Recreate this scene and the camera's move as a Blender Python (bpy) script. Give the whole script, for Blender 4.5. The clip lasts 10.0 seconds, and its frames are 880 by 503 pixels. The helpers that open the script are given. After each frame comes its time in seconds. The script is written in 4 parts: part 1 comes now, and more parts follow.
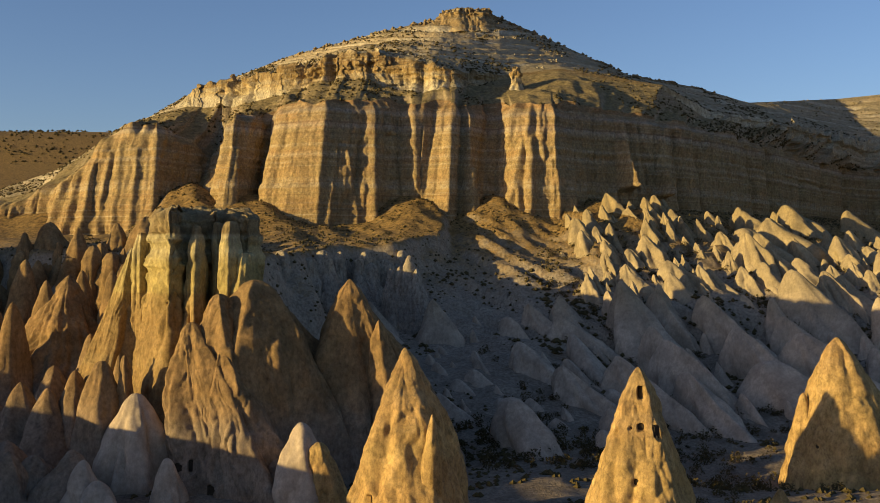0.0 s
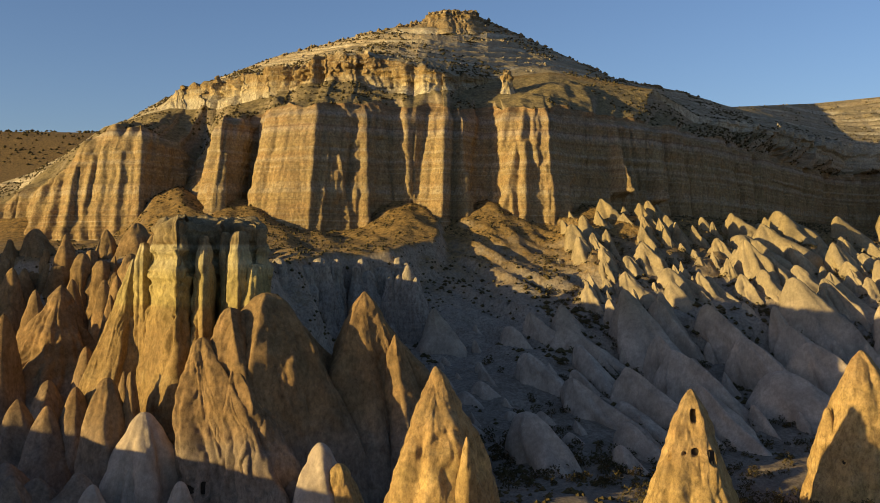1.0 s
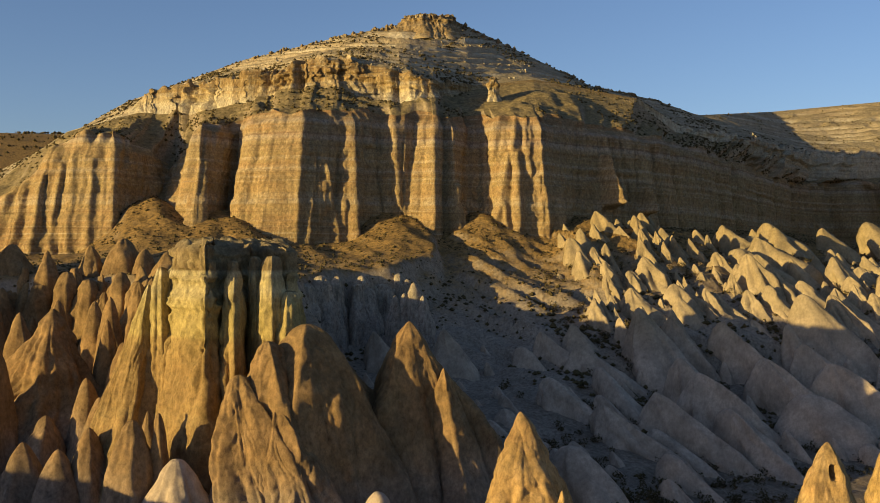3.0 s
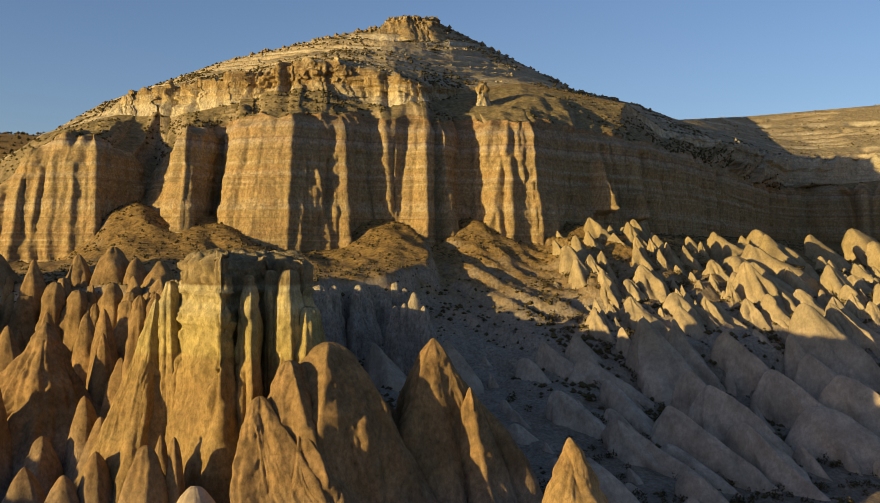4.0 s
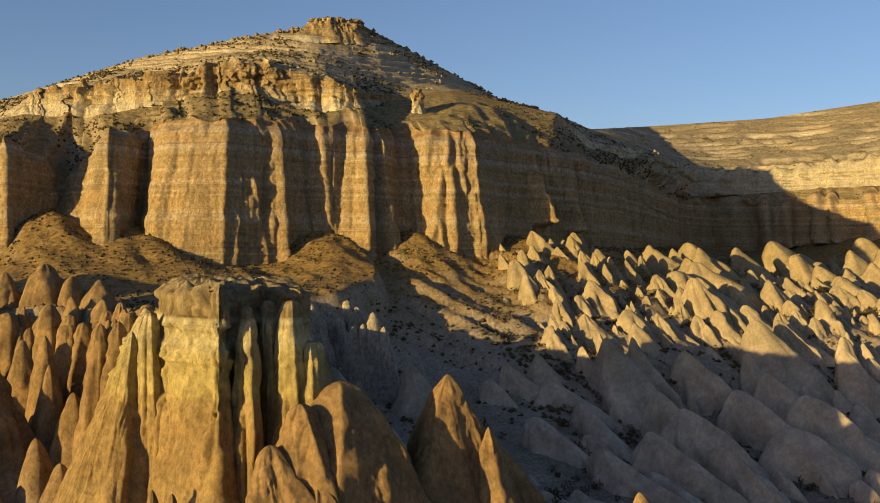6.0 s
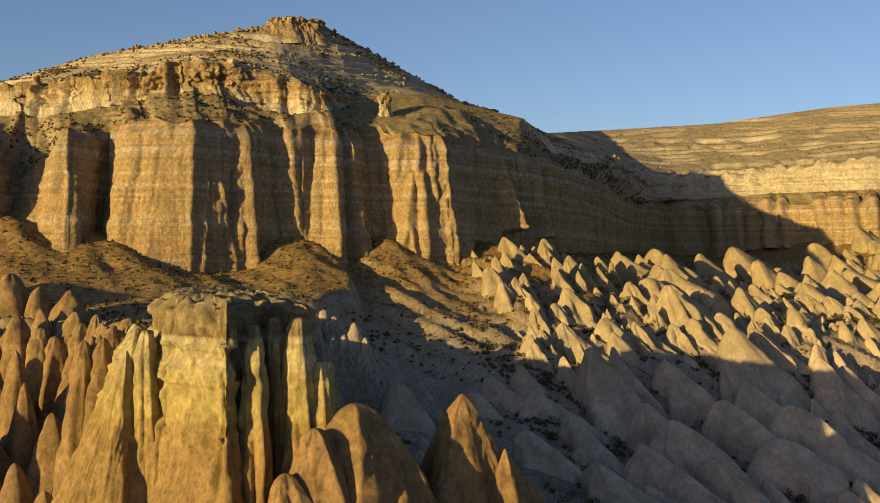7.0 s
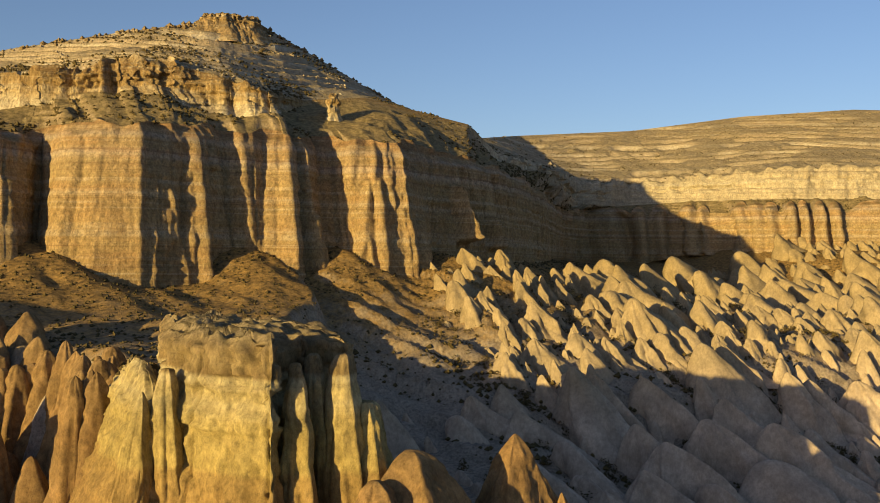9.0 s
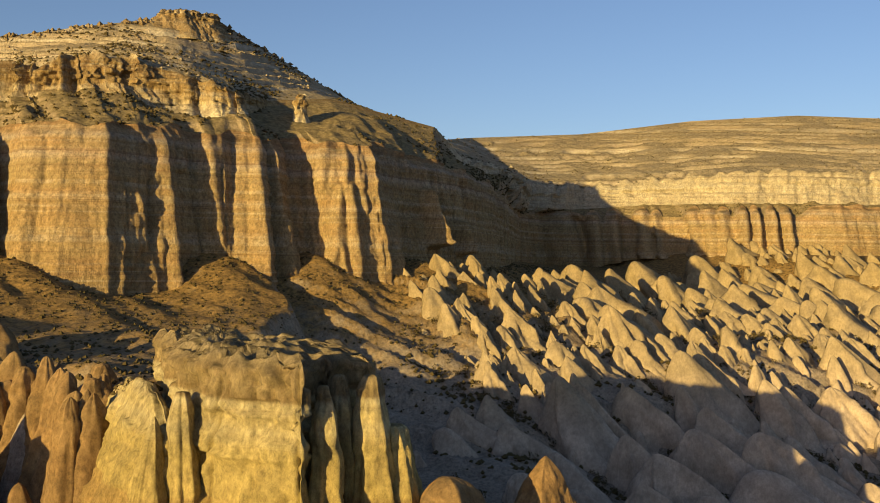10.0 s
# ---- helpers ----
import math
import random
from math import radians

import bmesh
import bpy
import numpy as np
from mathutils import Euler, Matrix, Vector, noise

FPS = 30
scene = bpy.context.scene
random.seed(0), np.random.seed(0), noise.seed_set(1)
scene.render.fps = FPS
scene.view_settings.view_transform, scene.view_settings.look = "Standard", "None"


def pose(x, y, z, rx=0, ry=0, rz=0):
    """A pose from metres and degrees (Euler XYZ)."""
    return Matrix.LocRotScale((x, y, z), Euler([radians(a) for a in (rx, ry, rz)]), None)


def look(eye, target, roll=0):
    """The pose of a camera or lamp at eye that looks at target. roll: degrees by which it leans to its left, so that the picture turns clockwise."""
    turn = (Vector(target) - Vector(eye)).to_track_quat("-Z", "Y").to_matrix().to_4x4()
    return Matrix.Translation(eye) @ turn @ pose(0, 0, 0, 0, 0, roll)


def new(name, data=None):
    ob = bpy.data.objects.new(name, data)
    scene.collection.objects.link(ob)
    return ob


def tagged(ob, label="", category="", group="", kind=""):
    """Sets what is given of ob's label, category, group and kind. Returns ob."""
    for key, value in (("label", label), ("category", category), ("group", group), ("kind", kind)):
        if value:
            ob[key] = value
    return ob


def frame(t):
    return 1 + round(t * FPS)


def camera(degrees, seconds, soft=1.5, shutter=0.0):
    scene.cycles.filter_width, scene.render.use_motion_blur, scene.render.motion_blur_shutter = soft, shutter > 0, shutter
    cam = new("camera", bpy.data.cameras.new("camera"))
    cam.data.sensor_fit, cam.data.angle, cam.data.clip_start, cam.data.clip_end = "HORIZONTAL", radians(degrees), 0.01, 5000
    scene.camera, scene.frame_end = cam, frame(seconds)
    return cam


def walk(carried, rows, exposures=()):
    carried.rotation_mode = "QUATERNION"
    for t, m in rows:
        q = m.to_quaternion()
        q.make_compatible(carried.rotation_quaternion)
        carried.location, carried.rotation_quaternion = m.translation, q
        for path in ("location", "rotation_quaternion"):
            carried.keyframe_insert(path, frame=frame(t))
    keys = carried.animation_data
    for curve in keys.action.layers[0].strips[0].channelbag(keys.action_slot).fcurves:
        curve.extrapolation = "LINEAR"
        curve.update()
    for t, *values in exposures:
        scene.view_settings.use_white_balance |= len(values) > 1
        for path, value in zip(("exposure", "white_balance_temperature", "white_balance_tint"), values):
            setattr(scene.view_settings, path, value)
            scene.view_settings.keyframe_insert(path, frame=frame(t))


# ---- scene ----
cam = camera(48.7, 10.0, 0.5)
METRES, EYE, TILT, LEAN, TURN = 100.0, 30.0, 0.0, 0.0, 0.0
ROWS = [
    (0.0, 0.0, 0.0, 0.0, 0.0, 0.0, -0.0),
    (0.5, -0.0353, 0.023, 0.0074, -0.88, 0.02, -0.02),
    (1.0, -0.075, 0.0493, 0.0157, -1.92, 0.05, -0.04),
    (1.5, -0.1118, 0.0748, 0.0237, -2.85, 0.08, -0.05),
    (2.0, -0.149, 0.1017, 0.0314, -3.71, 0.11, -0.04),
    (2.5, -0.1891, 0.1312, 0.0409, -4.67, 0.12, -0.05),
    (4.0, -0.3069, 0.2255, 0.0665, -7.97, 0.22, -0.12),
    (4.5, -0.3435, 0.256, 0.0749, -9.14, 0.24, -0.17),
    (5.0, -0.3821, 0.2888, 0.0841, -10.85, 0.26, -0.25),
    (5.5, -0.4178, 0.3212, 0.0919, -12.99, 0.29, -0.31),
    (7.0, -0.5265, 0.4302, 0.1151, -18.72, 0.39, -0.47),
    (7.5, -0.5588, 0.4662, 0.1222, -20.37, 0.41, -0.53),
    (8.0, -0.5933, 0.5067, 0.1295, -22.13, 0.44, -0.56),
    (8.5, -0.6239, 0.5452, 0.1359, -23.55, 0.47, -0.61),
    (9.0, -0.6537, 0.5842, 0.1427, -25.06, 0.49, -0.65),
    (9.5, -0.6874, 0.6301, 0.1503, -26.99, 0.53, -0.73),
    (10.0, -0.7153, 0.6706, 0.1562, -28.76, 0.55, -0.78),
]
walk(cam, [(t, pose(0, 0, EYE, TILT, LEAN, TURN) @ pose(METRES * x, METRES * y, METRES * z, 90 + pitch, roll, yaw)) for t, x, y, z, yaw, pitch, roll in ROWS], exposures=[(0.0, 0.56, 6400.0, 13.0), (10.0, 0.59, 6850.0, 13.0)])


# ---------------------------------------------------------------- light
SUN_EL, SUN_AZ = 7.8, 25.0      # height of the sun, and its swing from due left towards the viewer
sun_to = Vector((-math.cos(radians(SUN_EL)) * math.cos(radians(SUN_AZ)), -math.cos(radians(SUN_EL)) * math.sin(radians(SUN_AZ)), math.sin(radians(SUN_EL))))
world = bpy.data.worlds.new("sky")
scene.world = world
world.use_nodes = True
wn, wl = world.node_tree.nodes, world.node_tree.links
sky = wn.new("ShaderNodeTexSky")
sky.sky_type = "NISHITA"
sky.sun_disc = False
sky.sun_elevation = radians(SUN_EL)
sky.sun_rotation = math.atan2(sun_to.x, sun_to.y)
sky.altitude = 1200
sky.dust_density = 1.6
sky.ozone_density = 3.0
haze = wn.new("ShaderNodeMix")
haze.data_type, haze.blend_type = "RGBA", "MULTIPLY"
haze.inputs[0].default_value = 1.0
wl.new(sky.outputs[0], haze.inputs[6])
haze.inputs[7].default_value = (1.13, 0.965, 0.97, 1.0)
wl.new(haze.outputs[2], wn["Background"].inputs[0])
wn["Background"].inputs[1].default_value = 0.112
sun = new("sun", bpy.data.lights.new("sun", "SUN"))
sun.data.energy, sun.data.angle, sun.data.color = 5.0, radians(0.5), (1.0, 0.765, 0.31)
sun.matrix_world = look(sun_to * 300, (0, 0, 0))



# ---------------------------------------------------------------- noise
def lattice(i, j, k, seed):
    h = (i * 374761393 + j * 668265263 + k * 1274126177 + seed * 974634541) & 0x7FFFFFFF
    h = ((h ^ (h >> 13)) * 1274126177) & 0x7FFFFFFF
    h = ((h ^ (h >> 15)) * 668265263) & 0x7FFFFFFF
    return (h & 0xFFFFF) / 524287.5 - 1.0


def vnoise(x, y, z, seed=0):
    """Smooth noise of -1 to 1 at arrays of places."""
    x, y, z = np.broadcast_arrays(np.asarray(x, float), np.asarray(y, float), np.asarray(z, float))
    i, j, k = (np.floor(a).astype(np.int64) for a in (x, y, z))
    u, v, w = x - i, y - j, z - k
    u, v, w = (a * a * (3 - 2 * a) for a in (u, v, w))
    out = 0
    for a, fa in ((0, 1 - u), (1, u)):
        for b, fb in ((0, 1 - v), (1, v)):
            for c, fc in ((0, 1 - w), (1, w)):
                out = out + fa * fb * fc * lattice(i + a, j + b, k + c, seed)
    return out


def fbm(x, y, z, octaves=4, seed=0):
    out, amp = 0, 1.0
    for o in range(octaves):
        out = out + amp * vnoise(x * 2 ** o, y * 2 ** o, z * 2 ** o, seed + o)
        amp *= 0.5
    return out


def smooth(a, b, x):
    t = np.clip((x - a) / (b - a), 0, 1)
    return t * t * (3 - 2 * t)


# ---------------------------------------------------------------- materials
def nodes_of(name, rough=0.95):
    m = bpy.data.materials.new(name)
    m.use_nodes = True
    n, l = m.node_tree.nodes, m.node_tree.links
    b = n["Principled BSDF"]
    b.inputs["Roughness"].default_value = rough
    b.inputs["Specular IOR Level"].default_value = 0.15
    return m, n, l, b


def scaled(n, l, source, sx, sy, sz):
    mp = n.new("ShaderNodeMapping")
    mp.inputs["Scale"].default_value = (sx, sy, sz)
    l.new(source, mp.inputs["Vector"])
    return mp.outputs[0]


def grain(n, l, vector, scale, detail=4, rough=0.6):
    t = n.new("ShaderNodeTexNoise")
    t.inputs["Scale"].default_value, t.inputs["Detail"].default_value, t.inputs["Roughness"].default_value = scale, detail, rough
    l.new(vector, t.inputs["Vector"])
    return t.outputs["Fac"]


def ramp(n, l, fac, stops):
    r = n.new("ShaderNodeValToRGB")
    while len(r.color_ramp.elements) < len(stops):
        r.color_ramp.elements.new(0.5)
    for e, (p, c) in zip(r.color_ramp.elements, stops):
        e.position = p
        e.color = (*c, 1) if len(c) == 3 else (c[0], c[0], c[0], 1)
    l.new(fac, r.inputs[0])
    return r.outputs["Color"]


def math_node(n, l, op, a, b, clamp=False):
    m = n.new("ShaderNodeMath")
    m.operation, m.use_clamp = op, clamp
    for s, v in zip(m.inputs, (a, b)):
        if isinstance(v, (int, float)):
            s.default_value = v
        else:
            l.new(v, s)
    return m.outputs[0]


def mix(n, l, fac, a, b, blend="MIX"):
    m = n.new("ShaderNodeMix")
    m.data_type, m.blend_type = "RGBA", blend
    for s, v in ((m.inputs[0], fac), (m.inputs[6], a), (m.inputs[7], b)):
        if isinstance(v, (int, float)):
            s.default_value = v
        elif isinstance(v, tuple):
            s.default_value = (*v, 1)
        else:
            l.new(v, s)
    return m.outputs[2]


def rock(name, strata, low, high, streak=0.5, grass=0.0, grass_z=None, grass_at=(0.62, 0.82), bump=0.5, warp=1.5, blotch=0.35, stretch=0.12, pale=(0.62, 0.5, 0.36), grass_tint=((0.10, 0.075, 0.03), (0.20, 0.15, 0.06)), bedding=1.0, dim=0.75, patch=0.5, joints=0.6, grainy=1.0, fleck=0.8, rusty=0.0):
    """Layered tuff: colour bands by height, downward streaks, blotches, and dry grass where it lies flat."""
    hue = (0.85 * dim, 0.84 * dim, 0.83 * dim)
    strata = [(p, tuple(c * k for c, k in zip(rgb, hue))) for p, rgb in strata]
    pale = tuple(c * k for c, k in zip(pale, hue))
    m, n, l, b = nodes_of(name)
    geo = n.new("ShaderNodeNewGeometry")
    pos = geo.outputs["Position"]
    sep = n.new("ShaderNodeSeparateXYZ")
    l.new(pos, sep.inputs[0])
    wob = grain(n, l, pos, 0.05, 3)
    zz = math_node(n, l, "ADD", sep.outputs[2], math_node(n, l, "MULTIPLY", math_node(n, l, "SUBTRACT", wob, 0.5), warp * 2))
    band = n.new("ShaderNodeMapRange")
    band.inputs["From Min"].default_value, band.inputs["From Max"].default_value = low, high
    l.new(zz, band.inputs["Value"])
    col = ramp(n, l, band.outputs[0], strata)
    if rusty:
        stain = grain(n, l, scaled(n, l, pos, 0.5, 0.5, 2.2), 0.11, 5, 0.65)
        col = mix(n, l, math_node(n, l, "MULTIPLY", ramp(n, l, stain, [(0.44, (0,)), (0.62, (1,))]), rusty), col, (0.35, 0.195, 0.08))
    # thin beds
    zv = n.new("ShaderNodeCombineXYZ")
    l.new(math_node(n, l, "MULTIPLY", zz, 1.0), zv.inputs[2])
    beds = grain(n, l, scaled(n, l, zv.outputs[0], 1, 1, 1.0), 0.9, 5, 0.75)
    bedmask = grain(n, l, scaled(n, l, pos, 1.0, 1.0, 2.5), 0.07, 3)
    col = mix(n, l, math_node(n, l, "MULTIPLY", ramp(n, l, beds, [(0.53, (0,)), (0.60, (1,))]), math_node(n, l, "MULTIPLY", ramp(n, l, bedmask, [(0.38, (0.15,)), (0.58, (1,))]), 0.75 * bedding)), col, pale)
    col = mix(n, l, math_node(n, l, "MULTIPLY", ramp(n, l, beds, [(0.38, (1,)), (0.45, (0,))]), 0.5 * bedding), col, (0.16, 0.09, 0.05))
    slab = grain(n, l, scaled(n, l, zv.outputs[0], 1, 1, 1.0), 0.27, 3, 0.6)
    broken = grain(n, l, pos, 0.35, 5, 0.7)
    slabs = math_node(n, l, "MULTIPLY", ramp(n, l, slab, [(0.53, (0,)), (0.57, (1,))]), ramp(n, l, broken, [(0.36, (0,)), (0.56, (1,))]))
    col = mix(n, l, math_node(n, l, "MULTIPLY", slabs, 0.6 * bedding), col, pale)
    # downward streaks: weather stains, and the shadow of narrow rills painted dark
    st = grain(n, l, scaled(n, l, pos, 1.0, 1.0, stretch), 0.55, 5, 0.65)
    col = mix(n, l, math_node(n, l, "MULTIPLY", ramp(n, l, st, [(0.40, (1,)), (0.51, (0,))]), streak), col, (0.13, 0.075, 0.04))
    col = mix(n, l, math_node(n, l, "MULTIPLY", ramp(n, l, st, [(0.55, (0,)), (0.64, (1,))]), streak * 0.6), col, pale)
    fine_streak = grain(n, l, scaled(n, l, pos, 1.0, 1.0, stretch * 0.6 if stretch < 1 else 1.0), 1.9, 4, 0.7)
    col = mix(n, l, math_node(n, l, "MULTIPLY", ramp(n, l, fine_streak, [(0.38, (1,)), (0.47, (0,))]), streak), col, (0.12, 0.065, 0.03))
    col = mix(n, l, math_node(n, l, "MULTIPLY", ramp(n, l, fine_streak, [(0.56, (0,)), (0.66, (1,))]), streak * 0.6), col, pale)
    bl = grain(n, l, pos, 0.22, 6, 0.65)
    col = mix(n, l, blotch, col, ramp(n, l, bl, [(0.3, (0.2, 0.2, 0.2)), (0.5, (0.5, 0.5, 0.5)), (0.68, (0.8, 0.8, 0.8))]), "OVERLAY")
    fine = grain(n, l, scaled(n, l, pos, 1.0, 1.0, 0.7), 1.5, 8, 0.82)
    col = mix(n, l, fleck, col, ramp(n, l, fine, [(0.32, (0.15, 0.15, 0.15)), (0.5, (0.5, 0.5, 0.5)), (0.68, (0.82, 0.82, 0.82))]), "OVERLAY")
    if joints:
        vo = n.new("ShaderNodeTexVoronoi")
        vo.feature = "DISTANCE_TO_EDGE"
        vo.inputs["Scale"].default_value = 0.42
        nz = n.new("ShaderNodeTexNoise")
        nz.inputs["Scale"].default_value = 0.8
        l.new(pos, nz.inputs["Vector"])
        sc = scaled(n, l, pos, 1.0, 1.0, 0.4)
        add = n.new("ShaderNodeVectorMath")
        add.operation = "MULTIPLY_ADD"
        l.new(nz.outputs["Color"], add.inputs[0])
        add.inputs[1].default_value = (2.2, 2.2, 2.2)
        l.new(sc, add.inputs[2])
        l.new(add.outputs[0], vo.inputs["Vector"])
        cut = ramp(n, l, vo.outputs["Distance"], [(0.0, (1,)), (0.035, (0,))])
        cut = math_node(n, l, "MULTIPLY", cut, ramp(n, l, broken, [(0.45, (0,)), (0.62, (1,))]))
        col = mix(n, l, math_node(n, l, "MULTIPLY", cut, joints), col, (0.07, 0.04, 0.02))
    if grass:
        ns = n.new("ShaderNodeSeparateXYZ")
        l.new(geo.outputs["Normal"], ns.inputs[0])
        flat = math_node(n, l, "ADD", ns.outputs[2], math_node(n, l, "MULTIPLY", math_node(n, l, "SUBTRACT", bl, 0.5), patch))
        gm = n.new("ShaderNodeMapRange")
        gm.inputs["From Min"].default_value, gm.inputs["From Max"].default_value = grass_at
        l.new(flat, gm.inputs["Value"])
        cover = gm.outputs[0]
        if grass_z:
            gz_ = n.new("ShaderNodeMapRange")
            gz_.inputs["From Min"].default_value, gz_.inputs["From Max"].default_value = grass_z
            l.new(math_node(n, l, "ADD", sep.outputs[2], math_node(n, l, "MULTIPLY", math_node(n, l, "SUBTRACT", bl, 0.5), 30.0)), gz_.inputs["Value"])
            cover = math_node(n, l, "MULTIPLY", cover, gz_.outputs[0])
        tuft = grain(n, l, pos, 0.8, 6, 0.75)
        gc = ramp(n, l, tuft, [(0.35, grass_tint[0]), (0.65, grass_tint[1])])
        col = mix(n, l, math_node(n, l, "MULTIPLY", cover, grass), col, gc)
    l.new(col, b.inputs["Base Color"])
    h = math_node(n, l, "ADD", math_node(n, l, "ADD", math_node(n, l, "MULTIPLY", st, grainy), math_node(n, l, "MULTIPLY", fine_streak, 0.6 * grainy)), math_node(n, l, "ADD", math_node(n, l, "MULTIPLY", fine, 0.7), math_node(n, l, "MULTIPLY", beds, 0.6 * bedding)))
    bp = n.new("ShaderNodeBump")
    bp.inputs["Strength"].default_value, bp.inputs["Distance"].default_value = bump, 0.6
    l.new(h, bp.inputs["Height"])
    l.new(bp.outputs[0], b.inputs["Normal"])
    return m


ORANGE, RUST = (0.49, 0.352, 0.162), (0.43, 0.295, 0.128)
cliff_rock = rock("layered_cliff_rock", [(0.0, RUST), (0.2, ORANGE), (0.33, (0.54, 0.385, 0.18)), (0.36, ORANGE), (0.5, (0.50, 0.365, 0.17)), (0.54, (0.56, 0.43, 0.24)), (0.57, (0.50, 0.36, 0.165)), (0.74, (0.50, 0.38, 0.19)), (0.78, (0.60, 0.50, 0.37)), (0.82, (0.50, 0.36, 0.18)), (0.87, (0.49, 0.35, 0.175)), (0.9, (0.56, 0.46, 0.33)), (0.94, (0.48, 0.325, 0.16)), (1.0, (0.42, 0.27, 0.13))], 38, 76, streak=0.2, grass=0.6, grass_at=(0.7, 0.9), bump=0.7, warp=0.25, bedding=1.4, pale=(0.66, 0.53, 0.33), dim=0.68, fleck=0.85, blotch=0.2, joints=0.5, grainy=0.7, rusty=0.34)
white_rock = rock("pale_cliff_rock", [(0.0, (0.74, 0.65, 0.46)), (0.3, (0.74, 0.64, 0.43)), (0.42, (0.64, 0.50, 0.27)), (0.52, (0.46, 0.32, 0.135)), (0.85, (0.36, 0.24, 0.10)), (1.0, (0.42, 0.30, 0.145))], 78, 97, streak=0.42, grass=0.5, grass_at=(0.7, 0.9), pale=(0.76, 0.66, 0.45), bump=1.0, warp=1.6, bedding=0.9, dim=0.84)
mesa_rock = rock("cream_cliff_rock", [(0.0, (0.62, 0.52, 0.34)), (0.5, (0.66, 0.57, 0.38)), (1.0, (0.60, 0.49, 0.29))], 76, 98, streak=0.25, grass=0.5, grass_at=(0.7, 0.9), pale=(0.72, 0.65, 0.48), bump=0.8, warp=0.6)
slope_rock = rock("dry_hillside", [(0.0, (0.54, 0.45, 0.31)), (0.5, (0.56, 0.46, 0.31)), (1.0, (0.50, 0.39, 0.24))], 74, 128, streak=0.15, grass=0.8, grass_at=(0.6, 0.92), stretch=1.0, pale=(0.72, 0.63, 0.46), warp=1.0, bedding=2.0, grass_tint=((0.11, 0.085, 0.04), (0.42, 0.33, 0.18)), bump=0.9, patch=0.8, joints=0.0, dim=0.86)
bench_mat = rock("grassy_ledge", [(0.0, (0.46, 0.37, 0.24)), (1.0, (0.46, 0.35, 0.20))], 60, 90, streak=0.15, grass=0.95, grass_at=(0.5, 0.8), stretch=1.0, warp=2.5, grass_tint=((0.09, 0.07, 0.03), (0.34, 0.255, 0.12)), bump=0.8, joints=0.0)
# real banding, overdrawn: low stops paler to lift shade, upper ones darker against sun
tuff_pale = rock("pale_tuff", [(0.0, (0.82, 0.645, 0.48)), (0.3, (0.82, 0.65, 0.475)), (0.48, (0.60, 0.475, 0.30)), (0.8, (0.56, 0.435, 0.245)), (1.0, (0.53, 0.405, 0.21))], 0, 44, streak=0.05, bump=0.4, warp=3, blotch=0.45, dim=0.60, grainy=0.15, fleck=0.45, pale=(0.68, 0.58, 0.44), bedding=0.12, joints=0.12)
tuff_brown = rock("weathered_tuff", [(0.0, (0.50, 0.39, 0.29)), (0.26, (0.50, 0.38, 0.27)), (0.40, (0.48, 0.315, 0.155)), (0.6, (0.48, 0.305, 0.135)), (1.0, (0.48, 0.32, 0.145))], -4, 30, streak=0.1, bump=0.6, warp=3, bedding=0.12, blotch=0.55, grainy=0.15, joints=0.35, dim=0.53, fleck=0.75, rusty=0.2)
chimney_rock = rock("fairy_chimney_tuff", [(0.0, (0.58, 0.38, 0.145)), (0.5, (0.60, 0.405, 0.16)), (0.8, (0.54, 0.36, 0.15)), (1.0, (0.40, 0.275, 0.125))], -4, 19, rusty=0.35, streak=0.14, bump=0.6, warp=2, bedding=0.12, blotch=0.5, grainy=0.2, joints=0.4)
butte_rock = rock("butte_rock", [(0.0, (0.45, 0.31, 0.16)), (0.3, (0.47, 0.31, 0.13)), (0.55, (0.48, 0.315, 0.125)), (0.645, (0.52, 0.365, 0.14)), (0.66, (0.62, 0.48, 0.18)), (0.77, (0.65, 0.52, 0.21)), (0.82, (0.72, 0.61, 0.33)), (0.85, (0.70, 0.58, 0.28)), (0.885, (0.74, 0.64, 0.38)), (0.895, (0.36, 0.26, 0.125)), (0.93, (0.50, 0.385, 0.20)), (0.96, (0.40, 0.30, 0.16)), (1.0, (0.52, 0.42, 0.25))], -2, 37, streak=0.16, grass=0.75, grass_at=(0.8, 0.97), warp=0.35, bump=0.9, dim=0.70, blotch=0.5, fleck=0.75, grainy=0.3, bedding=0.35, joints=0.2, pale=(0.58, 0.45, 0.22))
grey_tuff = rock("grey_tuff", [(0.0, (0.34, 0.29, 0.24)), (0.6, (0.40, 0.35, 0.28)), (0.85, (0.50, 0.42, 0.30)), (1.0, (0.42, 0.36, 0.27))], 8, 32, streak=0.3, bump=0.9, warp=1.0, bedding=0.6, dim=0.92, grainy=0.6)
ground_mat = rock("valley_ground", [(0.0, (0.30, 0.24, 0.175)), (0.35, (0.40, 0.325, 0.24)), (0.55, (0.44, 0.365, 0.27)), (1.0, (0.38, 0.29, 0.17))], -4, 46, streak=0.2, grass=0.92, grass_at=(0.5, 0.8), grass_z=(18, 36), stretch=1.0, bump=0.6, warp=4, patch=0.8, grass_tint=((0.045, 0.03, 0.011), (0.37, 0.225, 0.07)), bedding=0.12, joints=0.0, dim=0.88)


def plain(name, a, b, scale, rough=0.95):
    m, n, l, bs = nodes_of(name, rough)
    geo = n.new("ShaderNodeNewGeometry")
    f = grain(n, l, geo.outputs["Position"], scale, 5, 0.7)
    l.new(ramp(n, l, f, [(0.3, a), (0.7, b)]), bs.inputs["Base Color"])
    return m


dark_back = plain("dark_cave_back", (0.025, 0.02, 0.015), (0.06, 0.045, 0.03), 1.5)
